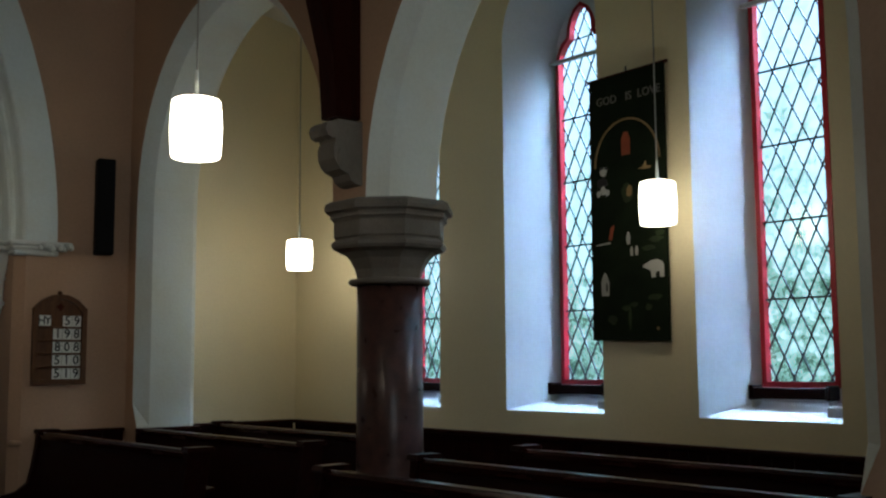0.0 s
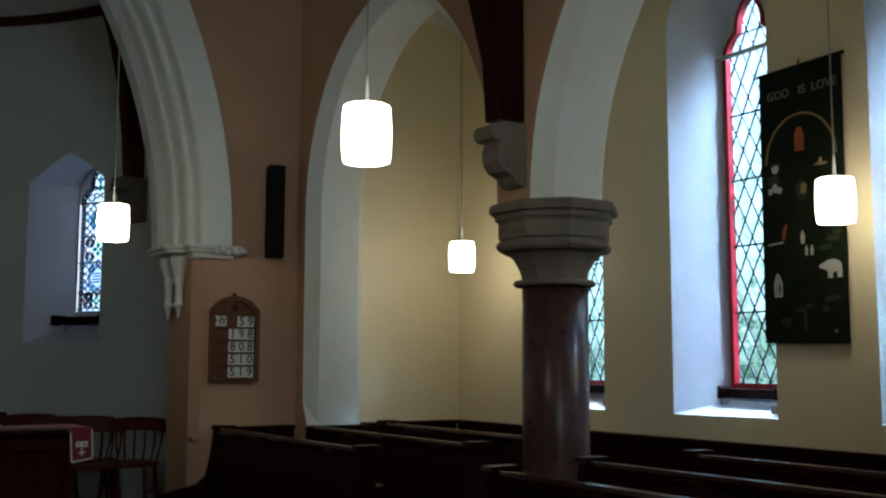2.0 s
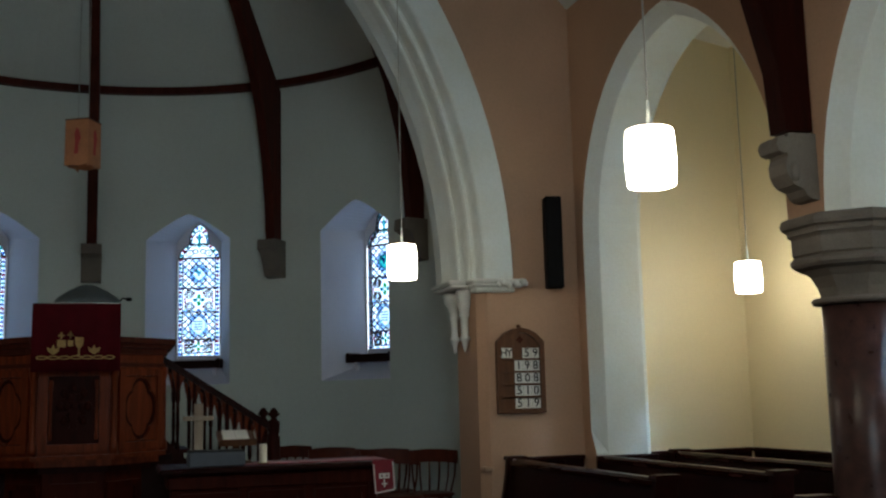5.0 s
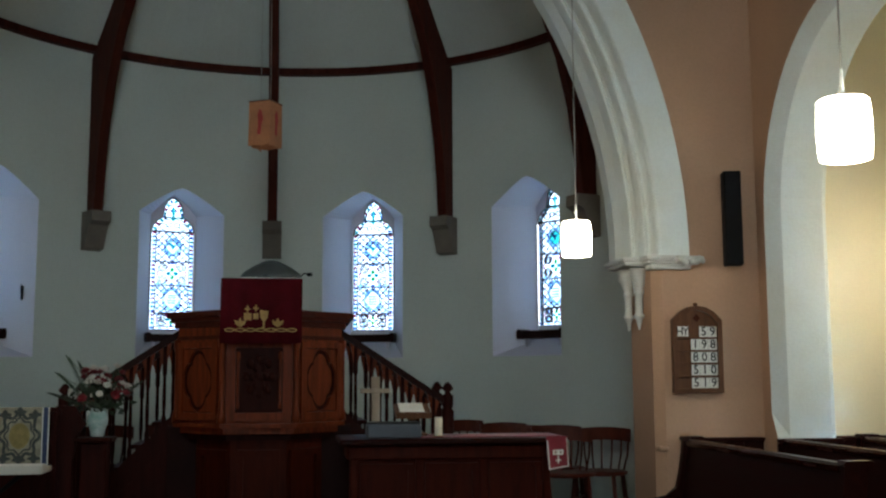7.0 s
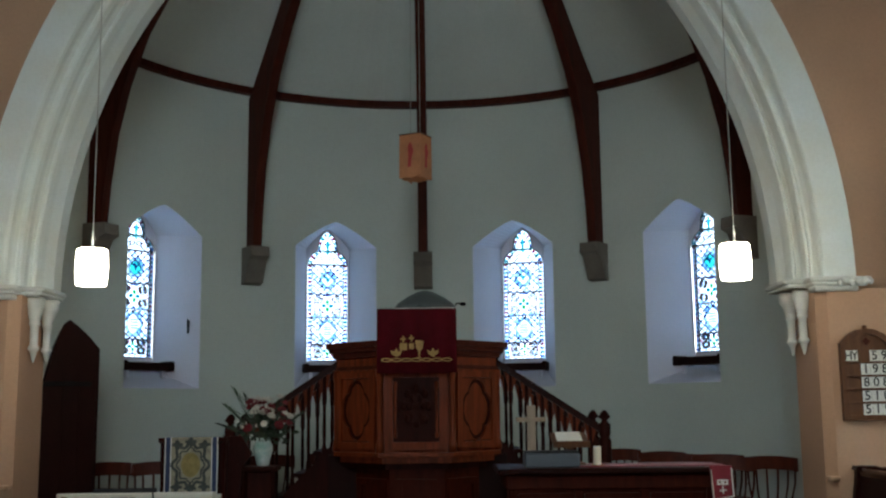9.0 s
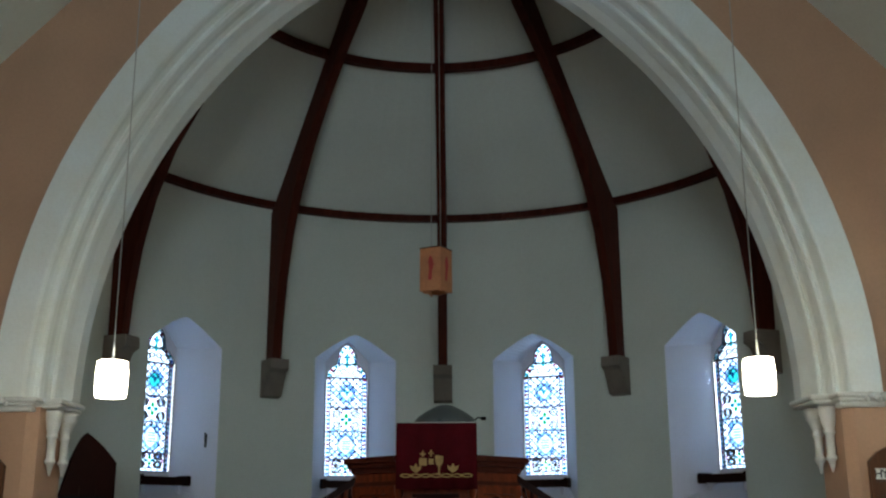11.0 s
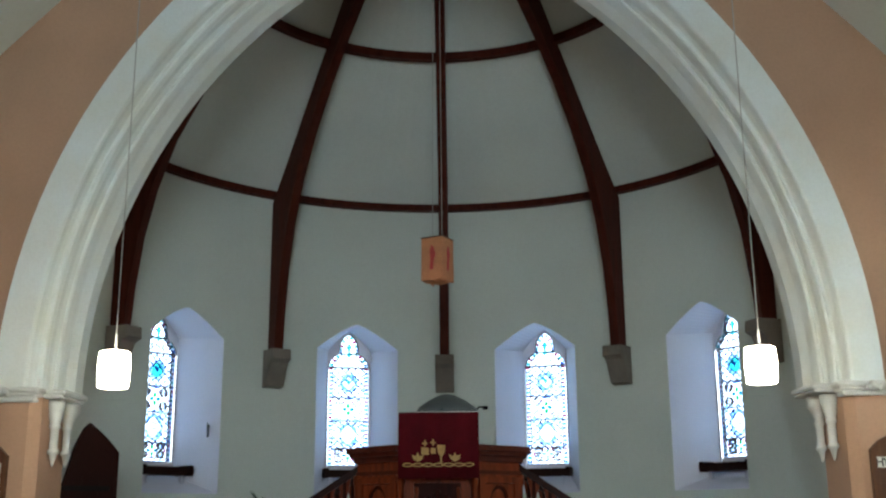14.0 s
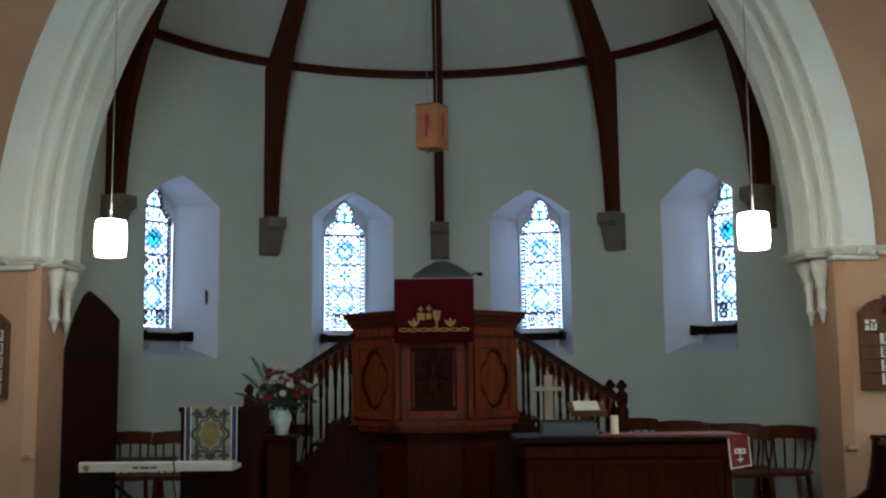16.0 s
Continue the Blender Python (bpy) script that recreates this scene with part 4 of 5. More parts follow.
# ---- pendant lamps ----


def pendant(x, y, z, ceiling, k=1.0):
    t = thing("pendant_lamp", "lit white drum pendant lamp on a long thin flex", "lamp", "pendant lamps", Matrix.Translation((x, y, z)))
    part("shade", lathe([(k * r, k * h) for r, h in ((0.096, 0.0), (0.102, 0.005), (0.107, 0.055), (0.109, 0.125), (0.106, 0.195), (0.102, 0.242), (0.096, 0.248), (0.05, 0.25))], 32), M_SHADE, t, "glowing white glass shade", True)
    part("cap", lathe([(k * r, k * h) for r, h in ((0.062, 0.25), (0.055, 0.259), (0.016, 0.264), (0.010, 0.28), (0.006, 0.37), (0.004, 0.38))], 16), M_WHITE, t, smooth=True)
    part("flex", tube([(0, 0, 0.33 * k), (0, 0, ceiling - z)], 0.0045, 6), M_CORD, t)


pendant(2.61, 4.20, 2.425, 6.42, 1.07)
pendant(-2.21, 7.26, 2.352, 6.80)
pendant(2.264, 7.31, 2.352, 6.76)
pendant(5.31, 3.738, 2.29, 4.80)
pendant(5.153, 7.336, 2.277, 4.82)

# ---- hymn boards ----


def hymn_board(x):
    t = thing("hymn_board", "oak hymn board with white number cards on the peach wall", "hymn board", "hymn boards", Matrix.Translation((x, 8.2, 1.36)))
    out = [(-0.21, 0), (0.21, 0), (0.21, 0.585), (0.195, 0.6), (0.14, 0.655), (0.07, 0.69), (0, 0.70), (-0.07, 0.69), (-0.14, 0.655), (-0.195, 0.6), (-0.21, 0.585)]
    inn = [(u * 0.82, 0.03 + v * 0.90) for u, v in out]
    part("back_board", prism(out, -0.02, -0.001, XZ), M_OAK, t)
    part("frame", ring_between(out, inn, XZ, -0.045, -0.018), M_OAK, t)
    part("top_boss", lathe([(0.002, 0), (0.016, 0.008), (0.02, 0.02), (0.012, 0.03)], 12, Matrix.Translation((0, -0.012, 0.695))), M_OAK, t)
    for q in range(4):
        part("cross_petal", lathe([(0.002, 0), (0.014, 0.002), (0.014, 0.006)], 10, Matrix.Translation((0.016 * math.cos(q * math.pi / 2), -0.021, 0.60 + 0.016 * math.sin(q * math.pi / 2))) @ Matrix.Rotation(math.pi / 2, 4, "X")), M_CHAIR, t)
    for k, text in enumerate(("59", "198", "808", "510", "519")):
        z = 0.49 - 0.1025 * k
        part("rail", block(-0.172, 0.172, -0.042, -0.02, z - 0.055, z - 0.043, 0.002), M_OAK, t)
        for j, ch in enumerate(text):
            cx = 0.132 - 0.074 * (len(text) - 1 - j)
            card = part("number_card", block(cx - 0.0355, cx + 0.0355, -0.028, -0.022, z - 0.042, z + 0.042, 0.001), M_PAPER, t, "white card with a black numeral")
            lettering("numeral", ch, 0.098, Matrix.Translation((cx, -0.030, z)) @ Matrix.Rotation(math.pi / 2, 4, "X"), M_INK, card, 0.001)
    for j, ch in enumerate("HY"):
        cx = -0.145 + 0.05 * j
        card = part("letter_card", block(cx - 0.024, cx + 0.024, -0.028, -0.022, 0.452, 0.532, 0.001), M_PAPER, t)
        lettering("letter", ch, 0.088, Matrix.Translation((cx, -0.030, 0.49)) @ Matrix.Rotation(math.pi / 2, 4, "X"), M_INK, card, 0.001)


hymn_board(3.49)
hymn_board(-3.49)

# ---- loudspeaker ----
sp = thing("loudspeaker", "slim black column loudspeaker on the peach wall", "loudspeaker", at=Matrix.Translation((3.81, 8.2, 2.38)) @ Matrix.Rotation(radians(-12), 4, "Z"))
part("cabinet", block(-0.07, 0.07, -0.19, -0.06, 0, 0.77, 0.008), M_BLACK, sp)
part("grille", block(-0.062, 0.062, -0.195, -0.188, 0.012, 0.758, 0.003), M_BLACK, sp)
for z in (0.15, 0.6):
    part("bracket", block(-0.02, 0.02, -0.065, 0.02, z, z + 0.05, 0.004), M_LEAD, sp)

# ---- banner in the aisle ----
banner = thing("banner", "dark green felt banner with white lettering and felt patches", "banner", at=Matrix.Translation((5.672, 4.25, 2.50)))
# local u runs towards the viewer's right, v up
B = lambda u, v, d: (-d, -u, v)
part("cloth", prism([(-0.315, -0.86), (0.30, -0.87), (0.31, 0.87), (-0.305, 0.86)], 0.0, 0.018, B), M_GREEN, banner)
part("rod", tube([(-0.005, 0.33, 0.862), (-0.005, -0.33, 0.872)], 0.012, 8), M_DARK, banner)
part("hook", tube([(-0.004, 0, 0.87), (-0.004, 0, 0.91)], 0.006, 6), M_LEAD, banner)
mt = Matrix.Translation((-0.021, 0.0, 0.705)) @ Matrix(((0, 0, -1, 0), (-1, 0, 0, 0), (0, 1, 0, 0), (0, 0, 0, 1)))
for word, u in (("GOD", -0.155), ("IS", 0.03), ("LOVE", 0.195)):
    lettering("word", word, 0.076, Matrix.Translation((0, -u, 0)) @ mt, M_CHALK, banner, 0.002)
bow = [(0.265 * math.cos(q), 0.27 + 0.29 * math.sin(q)) for q in np.linspace(0.0, math.pi, 22)]
part("bow", bars(list(zip(bow, bow[1:])), 0.014, B, 0.018, 0.022), M_TAN, banner, "tan felt bow")


def patch(points, material, name="patch", lift=0.022):
    part(name, prism(points, 0.017, lift, B), material, banner)


def blob(u, v, a, b, seed):
    rnd = random.Random(seed)
    return [(u + a * (1 + 0.25 * rnd.uniform(-1, 1)) * math.cos(q), v + b * (1 + 0.25 * rnd.uniform(-1, 1)) * math.sin(q)) for q in np.linspace(0, 2 * math.pi, 14, endpoint=False)]


def figure(u, v, k, points):
    return [(u + k * a, v + k * b) for a, b in points]


BEAR = ((-0.5, 0.12), (-0.44, 0.22), (-0.32, 0.26), (-0.1, 0.36), (0.2, 0.38), (0.42, 0.28), (0.5, 0.1), (0.48, -0.3), (0.3, -0.3), (0.28, -0.06), (0.1, -0.1), (0.08, -0.3), (-0.1, -0.3), (-0.12, -0.04), (-0.3, 0.04))
DOVE = ((-0.5, -0.06), (-0.2, 0.02), (-0.02, 0.3), (0.08, 0.32), (0.1, 0.06), (0.45, 0.0), (0.4, -0.1), (0.1, -0.14), (-0.2, -0.1))
PERSON = ((-0.14, -0.5), (0.14, -0.5), (0.2, 0.1), (0.1, 0.3), (0.06, 0.5), (-0.06, 0.5), (-0.1, 0.3), (-0.2, 0.1))
patch(figure(-0.002, 0.40, 0.15, ((-0.24, -0.5), (0.22, -0.5), (0.22, 0.2), (0.1, 0.5), (-0.1, 0.5), (-0.24, 0.2))), M_RUST)
patch(blob(-0.195, 0.235, 0.03, 0.028, 1), M_FUR)
for u, v in ((-0.217, 0.262), (-0.172, 0.26)):
    patch(blob(u, v, 0.011, 0.011, 2), M_INK, "patch", 0.0235)
patch(blob(-0.205, 0.165, 0.045, 0.036, 3), M_INK)
patch(blob(-0.20, 0.115, 0.024, 0.028, 4), M_FUR, "patch", 0.0235)
for u in (-0.238, -0.165):
    patch(blob(u, 0.095, 0.016, 0.022, 5), M_FUR, "patch", 0.0238)
patch(figure(0.15, 0.225, 0.11, DOVE), M_TAN)
patch(blob(0.0, 0.075, 0.045, 0.06, 6), M_MOSS)
patch(blob(0.02, 0.085, 0.024, 0.04, 7), M_TAN, "patch", 0.0238)
patch(figure(-0.195, -0.225, 0.15, ((-0.5, -0.14), (0.3, -0.1), (0.3, -0.02), (-0.45, -0.08))), M_FUR)
patch(figure(-0.15, -0.18, 0.12, ((-0.1, -0.3), (0.12, -0.3), (0.3, 0.5), (0.05, 0.35))), M_RUST)
patch(figure(0.0, -0.215, 0.08, PERSON), M_FUR)
for u in (0.025, 0.065):
    patch(figure(u, -0.30, 0.06, PERSON), M_FUR)
patch(figure(0.195, -0.43, 0.165, BEAR), M_FUR)
patch(figure(-0.2, -0.50, 0.15, ((-0.2, -0.5), (0.2, -0.5), (0.22, 0.1), (0.08, 0.4), (0, 0.5), (-0.1, 0.4), (-0.22, 0.1))), M_FUR)
patch(blob(-0.185, -0.52, 0.008, 0.03, 8), M_INK, "patch", 0.0238)
for k, (u, v, a, b) in enumerate(((0.22, -0.24, 0.05, 0.02), (0.16, -0.29, 0.05, 0.018), (0.25, -0.2, 0.03, 0.02), (0.0, -0.72, 0.012, 0.08), (-0.03, -0.66, 0.03, 0.015), (0.03, -0.64, 0.03, 0.014), (-0.14, -0.73, 0.035, 0.03), (0.2, -0.6, 0.05, 0.02), (0.15, -0.66, 0.03, 0.02))):
    patch(blob(u, v, a, b, 20 + k), M_MOSS)
patch(blob(0.22, -0.795, 0.012, 0.01, 31), M_TAN)

# ---- pulpit ----
pulpit = thing("pulpit", "red brown carved mahogany pulpit with panelled angled sides", "pulpit")


def plan(grow, zback=9.55):
    g = grow
    return [(-0.29 - g * 0.42, 8.55 - g), (0.29 + g * 0.42, 8.55 - g), (0.67 + g, 8.93 - g * 0.42), (0.67 + g, zback), (-0.67 - g, zback), (-0.67 - g, 8.93 - g * 0.42)]


part("body", prism(plan(0.0), 1.10, 1.90, XY), M_PULPIT, pulpit)
part("base", prism(plan(-0.16), 0.2, 1.0, XY), M_PULBASE, pulpit, "mahogany base coloured as in shade")
# boards added where the gaps beside the base are only dark
for sx in (-1, 1):
    part("side_board", block(min(sx * 0.50, sx * 0.76), max(sx * 0.50, sx * 0.76), 9.12, 9.16, 0.2, 1.1, 0.004), M_BLACKWOOD, pulpit, "near-black board added to fill the dark gap beside the base")
# mouldings below the body get the darker wood, painting the shade under it
for z0, z1, g in ((0.2, 0.3, -0.1), (1.0, 1.05, -0.09), (1.05, 1.10, -0.03), (1.10, 1.135, 0.025)):
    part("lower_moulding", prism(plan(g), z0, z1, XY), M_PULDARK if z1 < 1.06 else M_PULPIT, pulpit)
for z0, z1, g in ((1.80, 1.83, 0.012), (1.90, 1.945, 0.03), (1.945, 1.98, 0.065), (1.98, 2.025, 0.095)):
    part("cornice", prism(plan(g), z0, z1, XY), M_DARK, pulpit, "darker moulded cornice")


def pulpit_panel(cx, cy, yaw, w, dark):
    """A framed panel with a carved foil, on one side of the body."""
    c, s = math.cos(yaw), math.sin(yaw)
    place = lambda u, v, d: (cx + u * c + d * s, cy + u * s - d * c, v)
    o = [(-w, 1.16), (w, 1.16), (w, 1.78), (-w, 1.78)]
    i = [(-w + 0.06, 1.22), (w - 0.06, 1.22), (w - 0.06, 1.73), (-w + 0.06, 1.73)]
    fr = part("panel", ring_between(o, i, place, -0.01, 0.03), M_PULPIT, pulpit)
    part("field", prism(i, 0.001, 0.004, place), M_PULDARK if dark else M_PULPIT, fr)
    foil = []
    for q in np.linspace(0, 2 * math.pi, 64, endpoint=False):
        r = 0.80 + 0.20 * abs(math.cos(2 * q)) ** 0.7
        foil.append(((w - 0.058) * r * math.cos(q), 1.475 + 0.245 * r * math.sin(q)))
    if not dark:
        # spandrel plate with a foiled opening; dark rings round both edges paint recess shadow
        bm = bmesh.new()
        rim = [(u * 0.97, 1.475 + (v - 1.475) * 0.97) for u, v in i]
        front_rings, back_rings = holed([rim, foil], place, 0.021, bm), holed([rim, foil], place, 0.003, bm)
        for p, q in zip(front_rings, back_rings):
            bridge(p, q, bm)
        part("spandrel", bm, M_PULPIT, fr)
        part("recess_shade", ring_between([(u * 0.985, 1.475 + (v - 1.475) * 0.985) for u, v in foil], [(u * 0.80, 1.475 + (v - 1.475) * 0.86) for u, v in foil], place, 0.003, 0.007), M_PULDARK, fr)
        part("edge_shade", ring_between(i, rim, place, 0.003, 0.008), M_PULDARK, fr)
    if dark:
        for ring_n, rr, zz, size in ((8, 0.1, 0.11, 0.030), (6, 0.055, 0.06, 0.024), (1, 0.0, 0.0, 0.03)):
            for q in range(ring_n):
                an = 2 * math.pi * q / ring_n
                bm = bmesh.new()
                bmesh.ops.create_icosphere(bm, subdivisions=2, radius=size, matrix=Matrix.Translation(place(rr * math.cos(an), 1.5 + zz * 1.3 * math.sin(an), 0.018)) @ Matrix.Diagonal((1, 0.6, 1.25, 1)))
                part("carved_lobe", bm, M_PULDARK, fr, smooth=True)
        for sx in (-1, 1):
            part("carved_shaft", lathe([(0.012, 1.25), (0.016, 1.28), (0.011, 1.3), (0.011, 1.62), (0.018, 1.66), (0.014, 1.7)], 10, Matrix.Translation(place(sx * 0.165, 0, 0.02))), M_PULPIT, fr, smooth=True)
        part("stem", prism([(-0.018, 1.3), (0.018, 1.3), (0.03, 1.45), (0.012, 1.6), (-0.012, 1.6), (-0.03, 1.45)], 0.015, 0.03, place), M_PULDARK, fr)


pulpit_panel(0, 8.55, 0, 0.245, True)
pulpit_panel(0.48, 8.74, math.pi / 4, 0.235, False)
pulpit_panel(-0.48, 8.74, -math.pi / 4, 0.235, False)
for x, y in ((-0.29, 8.55), (0.29, 8.55), (0.67, 8.93), (-0.67, 8.93)):
    part("corner_post", lathe([(0.035, 1.14), (0.035, 1.2), (0.024, 1.24), (0.024, 1.7), (0.035, 1.74), (0.035, 1.8)], 10, Matrix.Translation((x, y, 0))), M_PULPIT, pulpit, smooth=True)
for s in (-1, 0, 1):
    o = [(-0.17, 0.38), (0.17, 0.38), (0.17, 0.92), (-0.17, 0.92)]
    i = [(-0.12, 0.43), (0.12, 0.43), (0.12, 0.87), (-0.12, 0.87)]
    ang, cx, cy = s * math.pi / 4, s * 0.37, 8.71 + abs(s) * 0.13
    place = lambda u, v, d, c=math.cos(ang), q=math.sin(ang), x0=cx, y0=cy: (x0 + u * c + d * q, y0 + u * q - d * c, v)
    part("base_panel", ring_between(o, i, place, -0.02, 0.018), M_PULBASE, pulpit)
part("book_rest", prism([(8.50, 2.02), (8.44, 2.24), (8.47, 2.265), (8.86, 2.30), (8.86, 2.02)], -0.29, 0.30, YZ), M_PULDARK, pulpit)

cloth = thing("pulpit_fall", "crimson velvet pulpit fall with gold embroidery", "cloth")
bm = bmesh.new()
cols = 28
front = []
for k in range(cols + 1):
    u = -0.305 + 0.635 * k / cols
    wave = 0.008 * math.sin(k * 1.1) + 0.004 * math.sin(k * 2.7)
    front.append([bm.verts.new(p) for p in ((u, 8.84, 2.306), (u, 8.46, 2.278), (u, 8.428 + wave * 0.2, 2.262), (u, 8.415 + wave, 2.05), (u, 8.41 + wave * 1.4, 1.76 + 0.004 * math.sin(k)))])
for p, q in zip(front, front[1:]):
    for k in range(4):
        bm.faces.new((p[k], q[k], q[k + 1], p[k + 1]))
fall = part("fall", bm, M_CLOTH, cloth, smooth=True)
sol = fall.modifiers.new("thickness", "SOLIDIFY")
sol.thickness = 0.006
E3 = lambda u, v, d: (u, 8.402 - d, v)


def gold(points):
    part("embroidery", prism(points, 0.0, 0.012, E3), M_GOLD, cloth, "gold embroidery")


for k in range(7):
    c = -0.23 + 0.08 * k
    pts = [(c + 0.042 * math.cos(q), 1.865 + 0.016 * math.sin(q)) for q in np.linspace(0, 2 * math.pi, 14, endpoint=False)]
    part("embroidery", ring_between(pts, [(c + (u - c) * 0.7, 1.865 + (v - 1.865) * 0.5) for u, v in pts], E3, 0, 0.012), M_GOLD, cloth, "gold embroidery")
gold([(-0.125, 1.945), (-0.065, 1.94), (-0.062, 1.995), (-0.122, 2.0)])
gold([(-0.05, 1.95), (-0.01, 1.95), (-0.01, 1.995), (-0.05, 1.995)])
gold([(0.0, 2.02), (0.065, 2.015), (0.06, 1.96), (0.04, 1.93), (0.036, 1.89), (0.05, 1.88), (0.01, 1.88), (0.026, 1.89), (0.024, 1.93), (0.005, 1.96)])
for c in (-0.15, 0.14):
    for q in (-0.7, 0, 0.7):
        gold([(c + math.sin(q) * r + w * math.cos(q), 1.89 + math.cos(q) * r - w * math.sin(q)) for r, w in ((0.0, 0.005), (0.04, 0.015), (0.072, 0.0), (0.04, -0.015), (0.0, -0.005))])
for c, z in ((-0.095, 2.03), (-0.03, 2.035)):
    gold([(c - 0.022, z - 0.006), (c + 0.022, z - 0.006), (c + 0.022, z + 0.006), (c - 0.022, z + 0.006)])
    gold([(c - 0.006, z - 0.025), (c + 0.006, z - 0.025), (c + 0.006, z + 0.025), (c - 0.006, z + 0.025)])

cover = thing("lectern_cover", "grey padded cover over the pulpit book stand", "cover")
part("cover", lathe([(0.245, 2.285), (0.252, 2.31), (0.225, 2.342), (0.15, 2.392), (0.07, 2.432), (0.025, 2.445), (0.005, 2.446)], 40, Matrix.Translation((0.078, 8.68, 0)) @ Matrix.Diagonal((1, 0.5, 1, 1))), M_GREYF, cover, smooth=True)
part("hem", block(-0.17, 0.33, 8.535, 8.81, 2.272, 2.29, 0.004), M_PAPER, cover)
mic = thing("microphone", "small black gooseneck microphone on the pulpit", "microphone")
part("gooseneck", tube([(0.30, 8.72, 2.24), (0.315, 8.68, 2.31), (0.34, 8.64, 2.335), (0.37, 8.62, 2.33)], 0.006, 8), M_BLACK, mic)
part("capsule", lathe([(0.004, -0.02), (0.015, -0.015), (0.015, 0.02), (0.006, 0.026)], 12, Matrix.Translation((0.385, 8.615, 2.325)) @ Matrix.Rotation(math.pi / 2, 4, "Y")), M_BLACK, mic)

# ---- pulpit stairs ----


def stair(s):
    t = thing("pulpit_stair", "dark shaded mahogany pulpit stair with turned balusters", "stair", "pulpit stairs")
    xs = lambda a, b: (min(s * a, s * b), max(s * a, s * b))
    n = 5
    for k in range(n):
        x0, x1 = 0.70 + 0.17 * k, 0.70 + 0.17 * (k + 1) + 0.03
        top = 1.13 - k * 0.185
        part("tread", block(*xs(x0, x1), 9.18, 9.86, top - 0.035, top, 0.006), M_PULDARK, t)
        part("riser", block(*xs(x0 + 0.13, x0 + 0.155), 9.2, 9.84, top - 0.19, top - 0.03, 0), M_PULDARK, t)
    for y in (9.17, 9.84):
        part("stringer", prism([(s * 0.68, 1.24), (s * 1.58, 0.33), (s * 1.58, 0.12), (s * 0.68, 1.0)], y - 0.02, y + 0.02, XZ), M_PULDARK, t)
        part("side_panel", prism([(s * 0.70, 0.2), (s * 1.5, 0.2), (s * 1.55, 0.28), (s * 0.70, 1.12)], y - 0.012, y + 0.012, XZ), M_PULDARK, t)
        part("handrail", prism([(s * 0.68, 1.90), (s * 1.60, 1.30), (s * 1.60, 1.235), (s * 0.68, 1.835)], y - 0.035, y + 0.035, XZ), M_PEW, t)
        part("newel", lathe([(0.055, 0.2), (0.055, 1.2), (0.04, 1.22), (0.05, 1.25), (0.052, 1.33), (0.03, 1.35), (0.022, 1.365), (0.042, 1.385), (0.045, 1.405), (0.03, 1.43), (0.012, 1.45)], 16, Matrix.Translation((s * 1.60, y, 0))), M_PULDARK, t, smooth=True)
        for q in range(4):
            d = Vector((math.cos(q * math.pi / 2), math.sin(q * math.pi / 2), 0)) * 0.035
            bm = bmesh.new()
            bmesh.ops.create_icosphere(bm, subdivisions=1, radius=0.018, matrix=Matrix.Translation((s * 1.60 + d.x, y + d.y, 1.395)))
            part("finial_lobe", bm, M_PULDARK, t, smooth=True)
        for k in range(6):
            x = 0.80 + 0.135 * k
            z0, z1 = 1.22 - 1.01 * (x - 0.68), 1.84 - 0.652 * (x - 0.68)
            h = z1 - z0
            part("baluster", lathe([(0.02, z0 - 0.05), (0.02, z0 + 0.1 * h), (0.012, z0 + 0.14 * h), (0.016, z0 + 0.3 * h), (0.013, z0 + 0.62 * h), (0.02, z0 + 0.66 * h), (0.02, z1 + 0.01)], 8, Matrix.Translation((s * x, y, 0))), M_PULDARK, t, smooth=True)
            br = [(s * (x - 0.055), z1 + 0.035 - 0.0), (s * (x + 0.055), z1 - 0.035), (s * (x + 0.03), z1 - 0.10), (s * (x + 0.012), z1 - 0.17), (s * (x - 0.012), z1 - 0.17), (s * (x - 0.03), z1 - 0.08)]
            part("bracket", prism(br, y - 0.012, y + 0.012, XZ), M_PULPIT, t)


stair(1)
stair(-1)
cr = thing("wooden_cross", "pale wooden standing cross behind the stair balusters", "cross")
part("upright", block(0.92, 0.995, 8.98, 9.0, 0.2, 1.5, 0.004), M_PALEWOOD, cr)
part("crossbar", block(0.83, 1.08, 8.975, 9.005, 1.36, 1.40, 0.004), M_PALEWOOD, cr)
part("foot", block(0.85, 1.06, 8.93, 9.06, 0.2, 0.24, 0.006), M_PALEWOOD, cr)

# ---- communion table ----
table = thing("communion_table", "dark shaded mahogany communion table with panelled front", "table")
part("tabletop", block(0.60, 2.24, 7.68, 8.40, 1.005, 1.05, 0.012), M_PEW, table)
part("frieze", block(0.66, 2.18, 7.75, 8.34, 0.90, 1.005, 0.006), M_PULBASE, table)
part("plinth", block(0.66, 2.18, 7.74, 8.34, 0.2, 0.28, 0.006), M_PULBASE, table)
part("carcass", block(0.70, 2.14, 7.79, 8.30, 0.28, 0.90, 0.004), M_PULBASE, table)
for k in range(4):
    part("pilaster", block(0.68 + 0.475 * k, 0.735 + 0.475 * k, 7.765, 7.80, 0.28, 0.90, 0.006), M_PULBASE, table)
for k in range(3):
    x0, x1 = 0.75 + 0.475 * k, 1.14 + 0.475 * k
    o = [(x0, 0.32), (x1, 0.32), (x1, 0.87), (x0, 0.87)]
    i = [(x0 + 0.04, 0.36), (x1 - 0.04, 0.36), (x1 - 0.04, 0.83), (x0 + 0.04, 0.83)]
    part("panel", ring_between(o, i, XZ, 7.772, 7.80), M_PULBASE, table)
runner = thing("table_runner", "red table runner with white edging and emblem", "cloth")
part("runner", block(1.15, 2.252, 7.82, 8.2, 1.051, 1.056, 0), M_REDCLOTH, runner)
